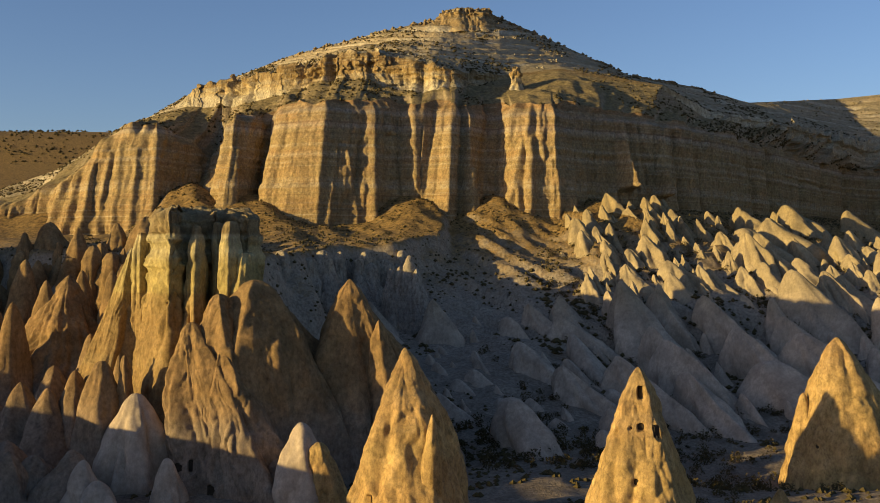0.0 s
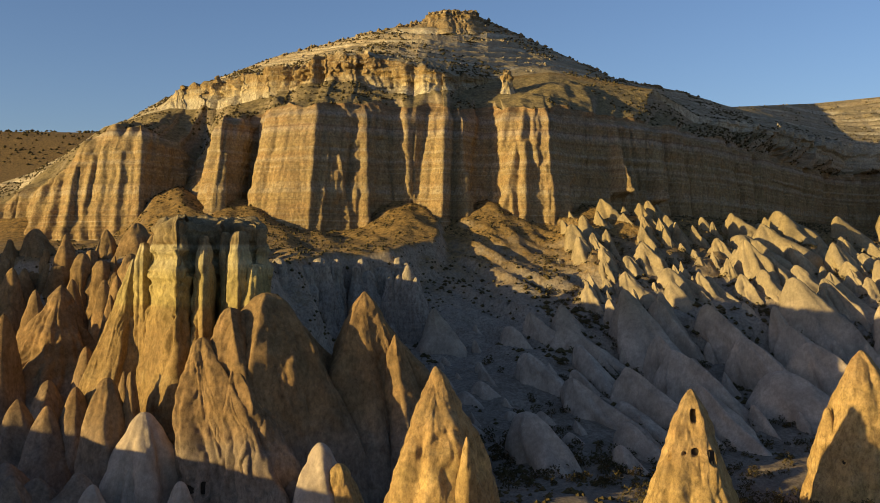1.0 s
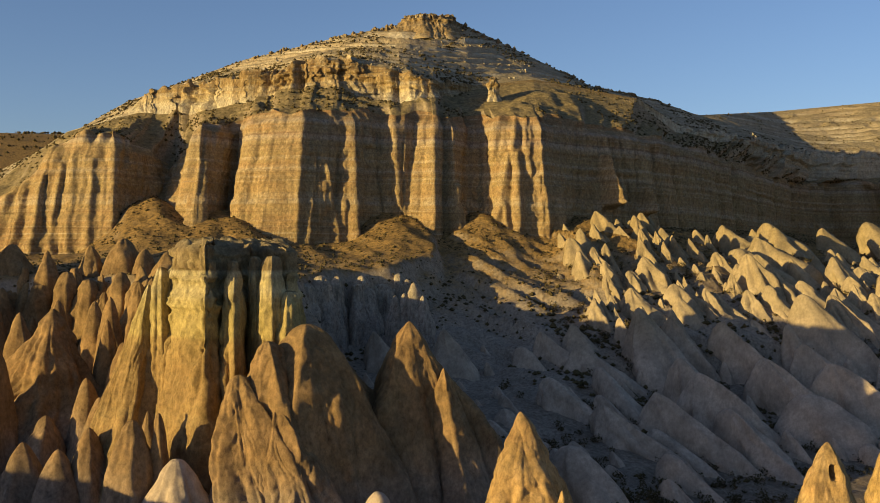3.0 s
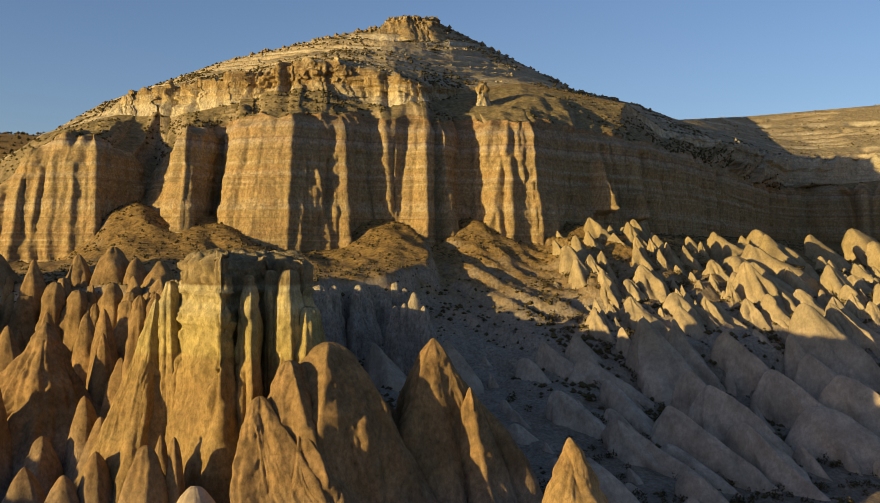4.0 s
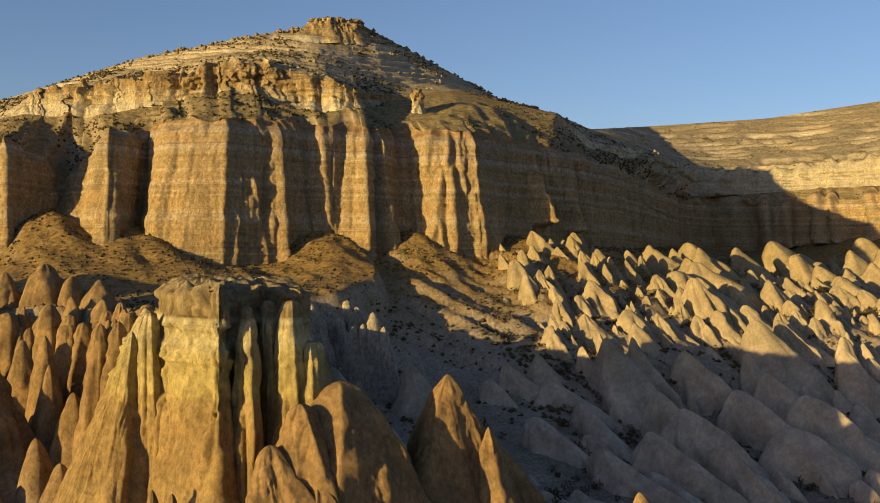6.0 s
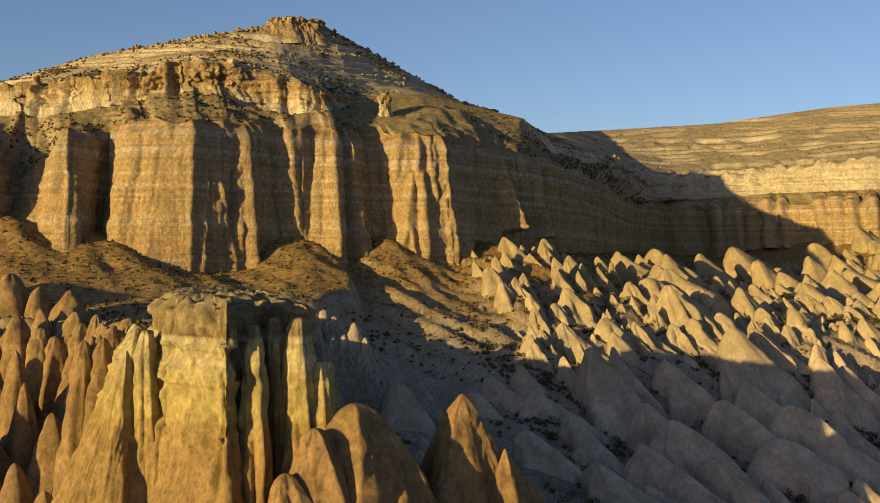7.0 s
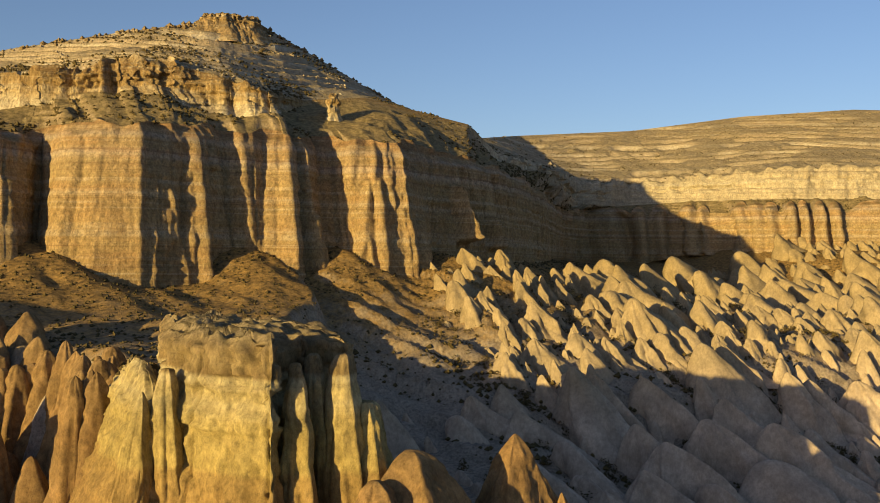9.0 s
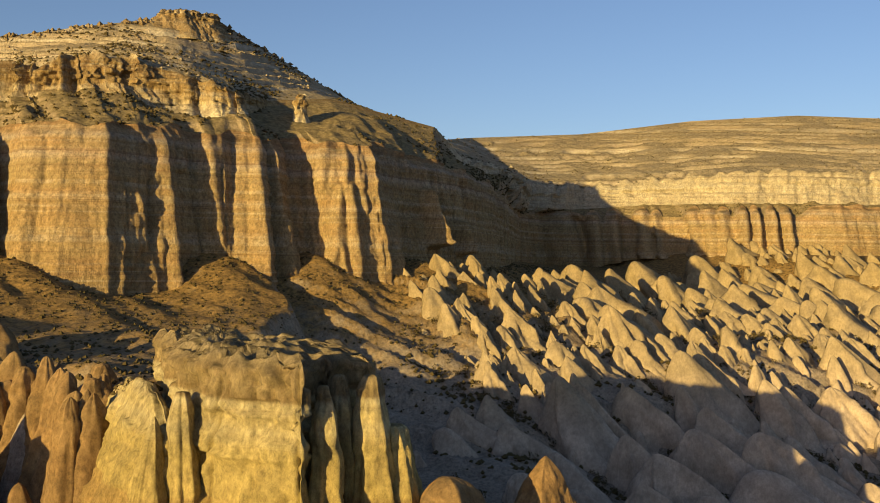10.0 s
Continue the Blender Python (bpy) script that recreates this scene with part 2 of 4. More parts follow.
bush_mat = plain("dry_shrub", (0.035, 0.03, 0.013), (0.125, 0.088, 0.032), 0.9)


# ---------------------------------------------------------------- meshes
def grid_mesh(name, P, mat, wrap=False, cap=False):
    """A mesh from an array of places, rows x columns x 3; wrap joins the last column to the first."""
    R, C = P.shape[:2]
    verts = P.reshape(-1, 3)
    c = np.arange(C if wrap else C - 1)
    r = np.arange(R - 1)
    a = (r[:, None] * C + c[None, :]).ravel()
    b = (r[:, None] * C + (c[None, :] + 1) % C).ravel()
    faces = np.stack([a, b, b + C, a + C], 1)
    me = bpy.data.meshes.new(name)
    me.vertices.add(len(verts))
    me.vertices.foreach_set("co", verts.astype(np.float32).ravel())
    me.loops.add(faces.size)
    me.loops.foreach_set("vertex_index", faces.astype(np.int32).ravel())
    me.polygons.add(len(faces))
    me.polygons.foreach_set("loop_start", np.arange(0, faces.size, 4, dtype=np.int32))
    me.polygons.foreach_set("use_smooth", np.ones(len(faces), bool))
    me.materials.append(mat)
    me.update(calc_edges=True)
    me.validate()
    return me


# ---------------------------------------------------------------- ground
BENCH = np.array([(-260, 245), (-120, 236), (-92, 226), (-72, 226), (-58, 217), (-50, 204), (-50, 188), (-48, 180), (-45, 176), (-42, 176), (-40, 182), (-39, 196), (-34, 218), (-25, 243), (-12, 249), (0, 262), (0, 330), (-260, 330)], float)


def poly_distance(x, y, poly):
    """Distance to a closed outline, minus inside."""
    best, inside = np.full(x.shape, 1e9), np.zeros(x.shape, bool)
    for (x0, y0), (x1, y1) in zip(poly, np.roll(poly, -1, 0)):
        dx, dy = x1 - x0, y1 - y0
        t = np.clip(((x - x0) * dx + (y - y0) * dy) / (dx * dx + dy * dy), 0, 1)
        best = np.minimum(best, np.hypot(x - x0 - t * dx, y - y0 - t * dy))
        cross = ((y0 > y) != (y1 > y)) & (x < (x1 - x0) * (y - y0) / (y1 - y0 + 1e-9) + x0)
        inside ^= cross
    return np.where(inside, -best, best)


def ground_z(x, y):
    x, y = np.asarray(x, float), np.asarray(y, float)
    sh = np.interp(x, [60, 131, 207, 235, 280, 300, 345, 450], [0, 70, 170, 185, 150, 110, 85, 60])
    lowsh = 15 * smooth(60, 110, x)
    levels = [(-4, 120, 0, 1), (-3, 158, 0, 1), (0, 176, 0, 1), (5, 195, 0, 1), (10, 219, 0, .4), (19, 241, .04, 0), (25, 254, .12, 0), (31, 266, .5, 0), (36.5, 281, .75, 0), (42, 292, .97, 0), (46, 330, 1, 0)]
    z = np.full(x.shape, -4.0)
    back = 18 * smooth(-80, -98, x)
    for (z0, y0, k0, q0), (z1, y1, k1, q1) in zip(levels, levels[1:]):
        a, b = y0 + k0 * sh + q0 * lowsh, y1 + k1 * sh + q1 * lowsh
        z = z + (z1 - z0) * np.clip((y - back - a) / (b - a), 0, 1)
    d = poly_distance(x, y, BENCH) + 2.5 * fbm(x / 9, y / 9, 3.1, 3, 5)
    bench = 30.3 + np.clip((y - 235) / 48, 0, 1.3) * (3.0 + 5.5 * smooth(-104, -74, x)) - 2.3 * np.maximum(d, 0)
    z = np.maximum(z, bench) + 0.6 * np.exp(-np.abs(z - bench) / 2)
    for xc, amp, w, grow in ((-75, 9.5, 15, 0.55), (-54.5, 7, 9, 0.4), (-12, 9, 10, 0.3), (16, 7.5, 9, 0.3), (48, 4, 10, 0.4)):
        wide = w + grow * np.maximum(300 - y, 0)
        dx = np.sqrt((x - xc - 0.35 * (295 - y)) ** 2 + 5.0)
        z = z + amp * np.clip(1 - dx / wide, 0, 1) * smooth(254, 304, y) * smooth(340, 312, y)
    # unseen rises on the sunny side, added to cast shade, and the far plateau
    ridge = 18.5 - 0.5 * np.abs(x + 142) - 0.35 * np.maximum(y - 180, 0) - 2.2 * np.maximum(96 - y, 0)
    spur = 11.5 - 0.8 * np.abs(x + 84) - 1.6 * np.maximum(np.abs(y - 98) - 27, 0)
    z = np.where(y < 200, np.maximum(np.maximum(z, ridge), spur), z)
    z = np.maximum(z, 45 - 1.1 * np.abs(x + 128) - 0.9 * np.maximum(np.abs(y - 222) - 9, 0))
    z = np.maximum(z, 45 + 92 * smooth(560, 900, y + 0.05 * np.abs(x)) - 400 * (y < 560))
    z = z + 8 * smooth(255, 290, x) * np.clip((y - 270 - 0.6 * sh) / 40, 0, 1)
    # gullies that drain downhill to the right
    g = (0.77 * x - 0.64 * y), (0.64 * x + 0.77 * y)
    near = smooth(420, 330, y) * smooth(100, 150, y)
    slope = smooth(2, 12, z) * smooth(44, 37, z) * smooth(-6, 14, x) * near
    z = z + slope * (1.3 - 3.2 * np.abs(vnoise(g[0] / 30 + 0.4 * vnoise(x / 20, y / 20, 1), g[1] / 10, 0, 3)))
    rill = slope + 0.6 * near * smooth(3, 12, z) * smooth(30, 24, z) * smooth(10, -10, x)
    z = z + rill * (1.0 - 2.4 * np.abs(vnoise(g[0] / 16 + 0.5 * vnoise(x / 12, y / 12, 2), g[1] / 4.2, 0, 4)) ** 0.8) + rill * (0.5 - 1.4 * np.abs(vnoise(g[0] / 9, g[1] / 2.0, 0, 6)))
    z = z + 0.8 * near * smooth(27, 31, z) * smooth(54, 46, z) * fbm(x / 7 + 0.35 * y / 7, y / 17, 0, 3, 23)
    z = z - 4.5 * smooth(26, 44, x) * smooth(135, 155, y) * smooth(19, 11, z) * smooth(170, 120, x)
    z = z + near * (0.7 * fbm(x / 14, y / 14, 0, 4, 11) + 0.18 * fbm(x / 2.3, y / 2.3, 0, 2, 21)) + (1 - near) * 1.5 * fbm(x / 60, y / 60, 0, 3, 31)
    return z


def spaced(*spans):
    out = [np.arange(a, b, s) for a, b, s in spans]
    return np.concatenate(out)


far = 160 * 1.17 ** np.arange(1, 20)
gx = np.concatenate([-120 - far[::-1], spaced((-180, -100, 4), (-100, 130, 1.0), (130, 340, 1.8), (340, 440, 6)), 440 + far])
gy = np.concatenate([-60 - far[::-1], spaced((-100, 84, 8), (84, 300, 1.0), (300, 420, 1.8), (420, 540, 2.5)), 540 + far])
gx, gy = np.unique(gx), np.unique(gy)
GX, GY = np.meshgrid(gx, gy)
ground = new("ground", grid_mesh("ground", np.stack([GX, GY, ground_z(GX, GY)], -1), ground_mat))
tagged(ground, "grey-brown valley floor and scrubby talus slopes below the cliffs", "ground", kind="structure")


# ---------------------------------------------------------------- the escarpment
# top x, y and foot x, y of the big cliff, buttress by buttress
LEFT_CLIFF = [(-175, 322, -172, 306), (-140, 312, -138, 298), (-126, 316, -125, 302), (-118, 309, -118, 291), (-106, 306, -107, 286), (-100, 305.5, -101, 285.5), (-96, 304, -95, 283), (-88, 303, -84, 281), (-83, 313, -79.5, 294), (-76, 324, -77, 300), (-70, 314, -70.5, 291), (-66, 305, -66, 285), (-63, 300, -62, 280), (-57, 306, -57.5, 287), (-53, 313, -55, 296), (-49, 298, -53.5, 285)]
MID_CLIFF = [(-42, 291, -46, 277), (-34, 287.5, -35, 273.5), (-31, 290.3, -31.5, 276.4), (-25, 293.4, -25, 280.0), (-19.6, 294.5, -19.7, 281.6), (-17, 298, -16, 286.5), (-12, 301, -11.5, 289.5), (-8.5, 299, -9, 288.5), (-4.5, 299.5, -7, 287), (-1.2, 304, -5.5, 285), (3.5, 299.5, 2, 279.5), (6.5, 303, 5, 285), (9, 301, 9.4, 285), (15, 313, 12.5, 291), (19, 312, 16, 292), (22, 303, 20, 288), (29, 300, 27, 284.5), (36.8, 300.5, 36, 286), (39.5, 306, 41.5, 290), (48, 312, 46.5, 301)]
RIGHT_CLIFF = [(57, 315, 57, 306), (69, 321, 69, 311), (76, 326, 76, 317), (85, 333, 84, 325), (105, 354, 103, 345), (131, 386, 128, 379), (160, 425, 157, 419), (207, 488, 203, 482), (235, 506, 232, 499), (255, 490, 251, 484), (270, 486, 266, 478), (281, 470, 276, 463), (302, 432, 297, 424), (345, 402, 340, 394), (430, 375, 425, 367)]
PLAN = np.array(LEFT_CLIFF + MID_CLIFF + RIGHT_CLIFF, float)
step = np.hypot(*np.diff((PLAN[:, :2] + PLAN[:, 2:]) / 2, axis=0).T)
arc = np.concatenate([[0], np.cumsum(step)])
near_end = np.interp(140, PLAN[:, 0], arc)
S = np.concatenate([np.arange(0, near_end, 0.42), np.arange(near_end, arc[-1], 1.1)])
XT, YT, XB, YB = (np.interp(S, arc, PLAN[:, i]) for i in range(4))
U = XT
ZT = np.interp(U, [-175, -140, -118, -111, -106, -96, -88, -83, -76, -70, -63, -34, 37, 69, 131, 207, 281, 302, 430], [40, 45, 56, 61, 67.5, 70, 70.5, 67.5, 63, 67, 72, 74, 76, 75, 72, 71, 76, 76.5, 76.5])
ZB = np.interp(U, [-175, -140, -100, -84, -76, -62, -53, -35, -20, -11, 2, 15, 29, 41, 57, 85, 131, 207, 255, 275, 330, 430], [31, 32, 33, 36, 48, 44, 47, 37, 43, 47, 36, 42, 38, 38, 41, 42, 44, 46, 48, 53, 54, 58])
# rounded columns under the mesa: top x, z; foot x, z; half width at top and foot; depth
COLUMNS = [(255, 72, 253, 50, 3.0, 3.4, 6.0), (266, 73, 263, 50, 3.5, 4.0, 7.5), (277, 75, 274, 50, 2.4, 3.0, 7.5), (281, 72, 278.5, 50, 1.4, 1.8, 7.0), (291, 74, 287, 50, 2.0, 2.4, 7.0), (295, 75, 291, 50, 1.8, 2.0, 7.5), (298.5, 73, 294.5, 50, 1.6, 1.8, 7.0), (304.5, 74, 299.5, 50, 2.0, 2.4, 7.0), (309.5, 73, 304, 50, 1.8, 2.0, 7.0), (316, 74, 311, 50, 2.0, 2.3, 7.5), (322, 73, 316.5, 50, 2.2, 2.4, 7.0)]
ZT = ZT + 0.9 * fbm(S / 7, 0, 0, 3, 41)
ZT = ZT - 5.5 * smooth(246, 256, U) * smooth(334, 326, U) * (1 - np.max([np.sqrt(np.clip(1 - ((U - c[0]) / (1.15 * c[4])) ** 2, 0, 1)) for c in COLUMNS], axis=0))
# the ledge above the middle cliff lies on one even slope
EVEN = smooth(-58, -50, U) * smooth(56, 46, U)
wide_y = np.pad(YT, 40, "edge")
brink = np.min([wide_y[i:i + len(YT)] for i in range(81)], axis=0)
brink = np.convolve(np.pad(brink, 30, "edge"), np.ones(61) / 61, "valid")
ZF = np.convolve(np.pad(ZT, 30, "edge"), np.ones(61) / 61, "valid")
ZT = ZT + EVEN * 0.22 * np.clip(YT - brink, 0, 20)


def line(rows):
    a = np.array(rows, float)
    return [np.interp(U, a[:, 0], a[:, i]) for i in (1, 2, 3)]


# u, then x, y, z: the foot and the top of the pale upper cliff, and the skyline
WF = line([(-175, -182, 350, 44), (-140, -145, 352, 52), (-125, -128, 352, 66), (-114, -114, 350, 75.3), (-90, -90, 345, 81.5), (-71, -71, 338, 79.6), (-64, -64, 333, 81.3), (-47, -47, 325, 83), (-34, -34, 322, 86.2), (-22.5, -22.5, 319, 86.6), (-14.4, -14.4, 316, 82.2), (-6, -6, 315, 81.2), (1, 1, 313, 81.2), (4, 5, 314, 82), (8, 9, 325, 84)] + [(20, 20, 340, 90), (40, 42, 345, 94), (69, 78, 345, 88), (90, 100, 366, 80), (131, 140, 396, 75), (207, 216, 499, 73), (250, 262, 508, 76), (281, 288, 480, 78), (302, 311, 443, 78), (345, 352, 416, 78), (430, 435, 390, 78)])
WT = line([(-175, -182, 350.5, 44.3), (-140, -145, 352.5, 52.3), (-125, -128, 352.5, 66.3), (-114, -114, 350.5, 75.6), (-102, -102, 348, 78.8), (-94, -94, 347, 81.5), (-90, -90.5, 348, 86.5), (-82, -82, 346, 90.3), (-71, -71, 342, 91), (-64, -64, 337, 92.6), (-52, -52, 330, 93.5), (-44, -44, 327, 94.3), (-30.5, -30.5, 325, 96.5), (-20.6, -20.6, 323, 96.8), (-11, -11, 320, 95.3), (-4, -4, 318, 93.2)] + [(1.5, 1.5, 317, 91), (4, 5, 318, 89.5), (8, 10, 329, 92), (20, 21, 342, 92), (40, 43, 348, 95.5), (69, 80, 348, 89.5), (90, 103, 370, 83), (131, 144, 400, 84), (207, 222, 506, 87), (250, 270, 518, 90), (281, 294, 486, 93), (302, 318, 449, 96), (345, 358, 423, 97), (430, 440, 398, 97)])
RG = line([(-175, -200, 395, 48), (-140, -156, 390, 62), (-120, -130, 387, 75), (-100, -104, 392, 92), (-63, -60, 388, 108), (-33, -24, 390, 118), (-5, 0, 393, 124.3), (20, 24, 397, 125.8), (45, 52, 402, 114.6), (69, 80, 412, 104.8), (100, 118, 445, 105), (131, 155, 490, 105), (207, 250, 612, 126), (281, 330, 600, 133), (302, 400, 570, 144), (345, 470, 540, 150), (430, 540, 500, 148)])
# outward direction of the cliff
mx, my = (XT + XB) / 2, (YT + YB) / 2
tx, ty = np.gradient(mx), np.gradient(my)
ln = np.hypot(tx, ty) + 1e-9
nx, ny = ty / ln, -tx / ln
ker = np.ones(9) / 9
nx, ny = np.convolve(np.pad(nx, 4, "edge"), ker, "valid"), np.convolve(np.pad(ny, 4, "edge"), ker, "valid")


def beds(z, seed):
    """How far the hard and soft layers stand out."""
    return 0.5 * np.tanh(4 * vnoise(z / 2.6, 0, 0, seed)) + 0.3 * np.tanh(3 * vnoise(z / 0.9, 0, 0, seed + 1))


def ledge_lines(z, seed):
    """Thin hard beds with sharp lips."""
    return np.tanh(9 * vnoise(z / 1.1, 0, 0, seed)) + 0.5 * np.tanh(9 * vnoise(z / 0.5, 0, 0, seed + 1))


v = np.linspace(0, 1, 110)[:, None]
zc = (ZB - 5) + (ZT - ZB + 5) * v
bl = v ** 1.05
cx, cy = XB + (XT - XB) * bl, YB + (YT - YB) * bl
SW = S + 1.0 * vnoise(S / 5, zc / 22, 0, 49) + 0.25 * vnoise(S / 2, zc / 3, 0, 48)
flute = 2.2 * np.abs(vnoise(SW / 6.5, zc / 50, 0, 51)) ** 0.7 - 1
thin = 2.2 * np.abs(vnoise(SW / 1.7, zc / 24, 0, 52)) ** 0.8 - 1
mid = np.sin(np.pi * np.clip(v, 0, 1)) ** 0.5
push = mid * (0.6 * flute + 0.3 * thin) + 0.35 * fbm(cx / 4.5, cy / 4.5, zc / 12, 3, 58) + 0.3 * fbm(cx / 2.2, cy / 2.2, zc / 2.4, 3, 53) + 0.2 * beds(zc + 0.03 * S, 54) + 0.13 * ledge_lines(zc + 0.02 * S, 154) * (0.6 + 0.8 * vnoise(S / 9, zc / 5, 0, 155)) - 1.5 * smooth(0.90, 1.0, v) * (1 + vnoise(S / 3, 0, 0, 55)) + mid * 0.8 * smooth(0.66, 0.85, v) * (2.0 * np.abs(vnoise(SW / 2.6, zc / 9, 0, 59)) ** 0.8 - 0.7)
crack = np.exp(-(vnoise(SW / 7.0, zc / 60, 0, 56) / 0.045) ** 2) + 0.35 * np.exp(-(vnoise(SW / 3.1, zc / 40, 0, 57) / 0.05) ** 2)
broad = 1 - 0.35 * smooth(-55, -51, U) * smooth(-31, -35, U)
push = (push - 0.9 * mid * crack) * broad


def ribs(rows, rounded):
    """How far buttresses stand out of the wall. rows: top x, z; foot x, z; half width at top and foot; depth."""
    out = np.zeros(cx.shape)
    for i, (xt, zt, xf, zf, wt, wf, deep) in enumerate(rows):
        k = np.clip((zc - zf) / (zt - zf), 0, 1) ** 0.8
        mid_x = xf + (xt - xf) * k + 0.3 * vnoise(zc / 4.5, i, 0, 43) + 0.12 * vnoise(zc / 1.1, i, 0, 42)
        half = (wf + (wt - wf) * k) * (1 + 0.2 * vnoise(zc / 3.0, i, 2, 44))
        q = (cx - mid_x) / np.maximum(half, 0.2)
        if rounded:
            shape = np.sqrt(np.clip(1 - q * q, 0, 1))
        else:
            shape = np.clip(np.minimum(1 + q, 1 - 1.7 * q), 0, 1) ** 0.75
        ends = smooth(zt + 0.8, zt - 0.8, zc) * (smooth(zf - 1.5, zf + 0.8, zc) if zf > 46.5 and not rounded else 1.0)
        out = np.maximum(out, deep * (1 - 0.4 * k) * shape * ends)
    return out


RIBS_MIDDLE = [(-30.3, 62.8, -32.0, 37.9, 0.5, 1.1, 0.9), (-27.1, 59.7, -24.2, 43, 0.6, 2.0, 1.2), (-20.1, 75.5, -19.1, 40, 2.2, 2.0, 2.2), (-16, 76, -15.5, 66, 1.6, 1.0, 1.4), (-17.7, 65.3, -17.2, 49.5, 0.9, 0.7, 0.9), (-7.8, 76, -7.2, 49, 2.2, 1.6, 1.4), (-9.4, 59.7, -9.5, 51.1, 0.9, 0.9, 0.9), (4.9, 76, 1.2, 34, 1.8, 6.0, 2.6), (9.8, 55.1, 9.6, 42, 0.8, 1.6, 2.4), (6.2, 76, 5.6, 61.4, 1.2, 0.9, 1.2)]
RIBS_EAST = [(23.7, 76, 20.9, 63, 1.8, 1.5, 1.4), (25.7, 64.8, 20.7, 42, 1.6, 3.4, 2.4), (27.8, 76, 26.5, 62, 1.6, 1.4, 1.2), (28, 64.7, 26.5, 36, 1.6, 2.3, 2.4), (23.9, 51.8, 24.2, 38, 1.2, 2.2, 2.6), (31, 76, 31.5, 58, 1.5, 1.2, 1.2), (34.5, 76, 35, 36, 1.8, 2.4, 2.0), (40.3, 55.2, 38, 36, 1.8, 2.8, 3.2), (47.4, 47.2, 47.9, 37, 1.2, 2.2, 2.2), (57.6, 66, 59.0, 50, 1.2, 3.4, 8.5), (71.4, 57.5, 72.2, 48, 1.0, 2.6, 7.0)]
RIBS_WEST = [(-86.7, 70, -84.6, 37, 1.8, 2.4, 1.5), (-92.8, 62, -91, 35, 1.4, 2.2, 1.2), (-98.6, 62, -96.1, 34, 1.3, 2.0, 1.2), (-102.3, 61, -101.3, 32, 1.4, 2.2, 1.4), (-106.9, 58, -106.6, 33, 1.5, 3.0, 2.0), (-112.5, 55, -112.8, 33, 1.5, 3.0, 2.6), (-117.4, 52, -120.3, 31, 1.5, 3.5, 3.0), (-61.4, 61, -61.6, 42, 1.2, 4.4, 3.6), (-63.5, 73, -66, 47, 2.6, 3.6, 2.0), (-71.6, 57.8, -70.7, 48, 1.2, 2.4, 2.0), (-77.6, 57.3, -75.6, 49, 1.4, 2.0, 2.0), (-46.7, 72, -51, 42, 3.0, 4.5, 1.8)]
push = push + ribs(RIBS_MIDDLE + RIBS_EAST + RIBS_WEST, False) + ribs(COLUMNS, True)
# upright joints of the long shaded wall
for x0, wide_, deep in ((63.1, 0.5, 0.9), (67.4, 0.4, 0.8), (80.5, 0.9, 1.6), (90.2, 0.7, 1.3), (104, 0.6, 0.9), (118.3, 0.9, 1.8), (131.4, 1.3, 2.6), (156, 1.2, 1.4), (178, 1.4, 1.6), (201, 1.6, 2.2), (219, 1.4, 2.0), (232, 1.3, 2.0), (249.3, 1.8, 3.5)):
    push = push - 1.5 * deep * np.exp(-((cx - x0 - 0.12 * (52 - zc) - 0.8 * vnoise(zc / 6, x0, 0, 45)) / (1.5 * wide_)) ** 2) * smooth(0.0, 0.15, v) * smooth(1.0, 0.85, v)
cx, cy = cx + nx * push, cy + ny * push
cliff_rows = np.stack([cx, cy, zc + 0 * cx], -1)


def between(A, B, n, curve=1.0, bulge=0.0):
    t = np.linspace(0, 1, n)[:, None]
    x, y = A[0] + (B[0] - A[0]) * t, A[1] + (B[1] - A[1]) * t
    z = A[2] + (B[2] - A[2]) * t ** curve + bulge * np.sin(np.pi * t)
    return np.stack([x, y, z], -1), t


def terraces(P, t, h, amount, seed):
    z = P[..., 2]
    q = z / h + 1.3 * vnoise(P[..., 0] / 60, P[..., 1] / 60, 0, seed) + 0.5 * vnoise(z / 7, 0, 0, seed + 5)
    f = q - np.floor(q)
    mask = amount * np.clip(0.5 + 1.5 * vnoise(P[..., 0] / 22, P[..., 1] / 22, z / 5, seed + 1) + 0.5 * vnoise(P[..., 0] / 6, P[..., 1] / 6, z / 3, seed + 3), 0, 1)
    fade = np.sin(np.pi * t) ** 0.3
    P[..., 2] = z + fade * (h * (np.clip((f - 0.66) / 0.26, 0, 1) - f) * mask + 0.35 * fbm(P[..., 0] / 4, P[..., 1] / 4, 0, 3, seed + 2))
    return P


top_line = [cliff_rows[-1, :, i] for i in range(3)]
blocks = 2.2 * np.abs(vnoise(S / 7.5, 0, 0, 61)) ** 0.7 - 1
small = 2.2 * np.abs(vnoise(S / 2.0, 0, 0, 62)) ** 0.7 - 1
quiet = 1 - 0.65 * smooth(190, 240, U)
jut = (np.where(U < 60, 1.5, 2.2) * np.tanh(2.5 * blocks) + np.where(U < 60, 0.4, 0.8) * small) * quiet
tall = np.clip((WT[2] - WF[2] - 2) / 8, 0, 1)
WF[2] = WF[2] + 1.8 * tall * smooth(60, 90, U) * (1 - smooth(150, 190, U))
worn = tall * (1 - smooth(190, 240, U)) * smooth(0.0, 0.5, vnoise(S / 13, 0, 0, 64) + 0.25 * vnoise(S / 4, 0, 0, 65))
WF[2] = WF[2] + np.where(U < 60, 1.6, 3.0) * worn
WT[2] = WT[2] - np.where(U < 60, 0.8, 1.5) * worn
wide = np.hanning(143)[1:-1] / np.hanning(143).sum()
plain_top = [np.convolve(np.pad(a, 70, "edge"), wide, "valid") for a in WT[:2]]
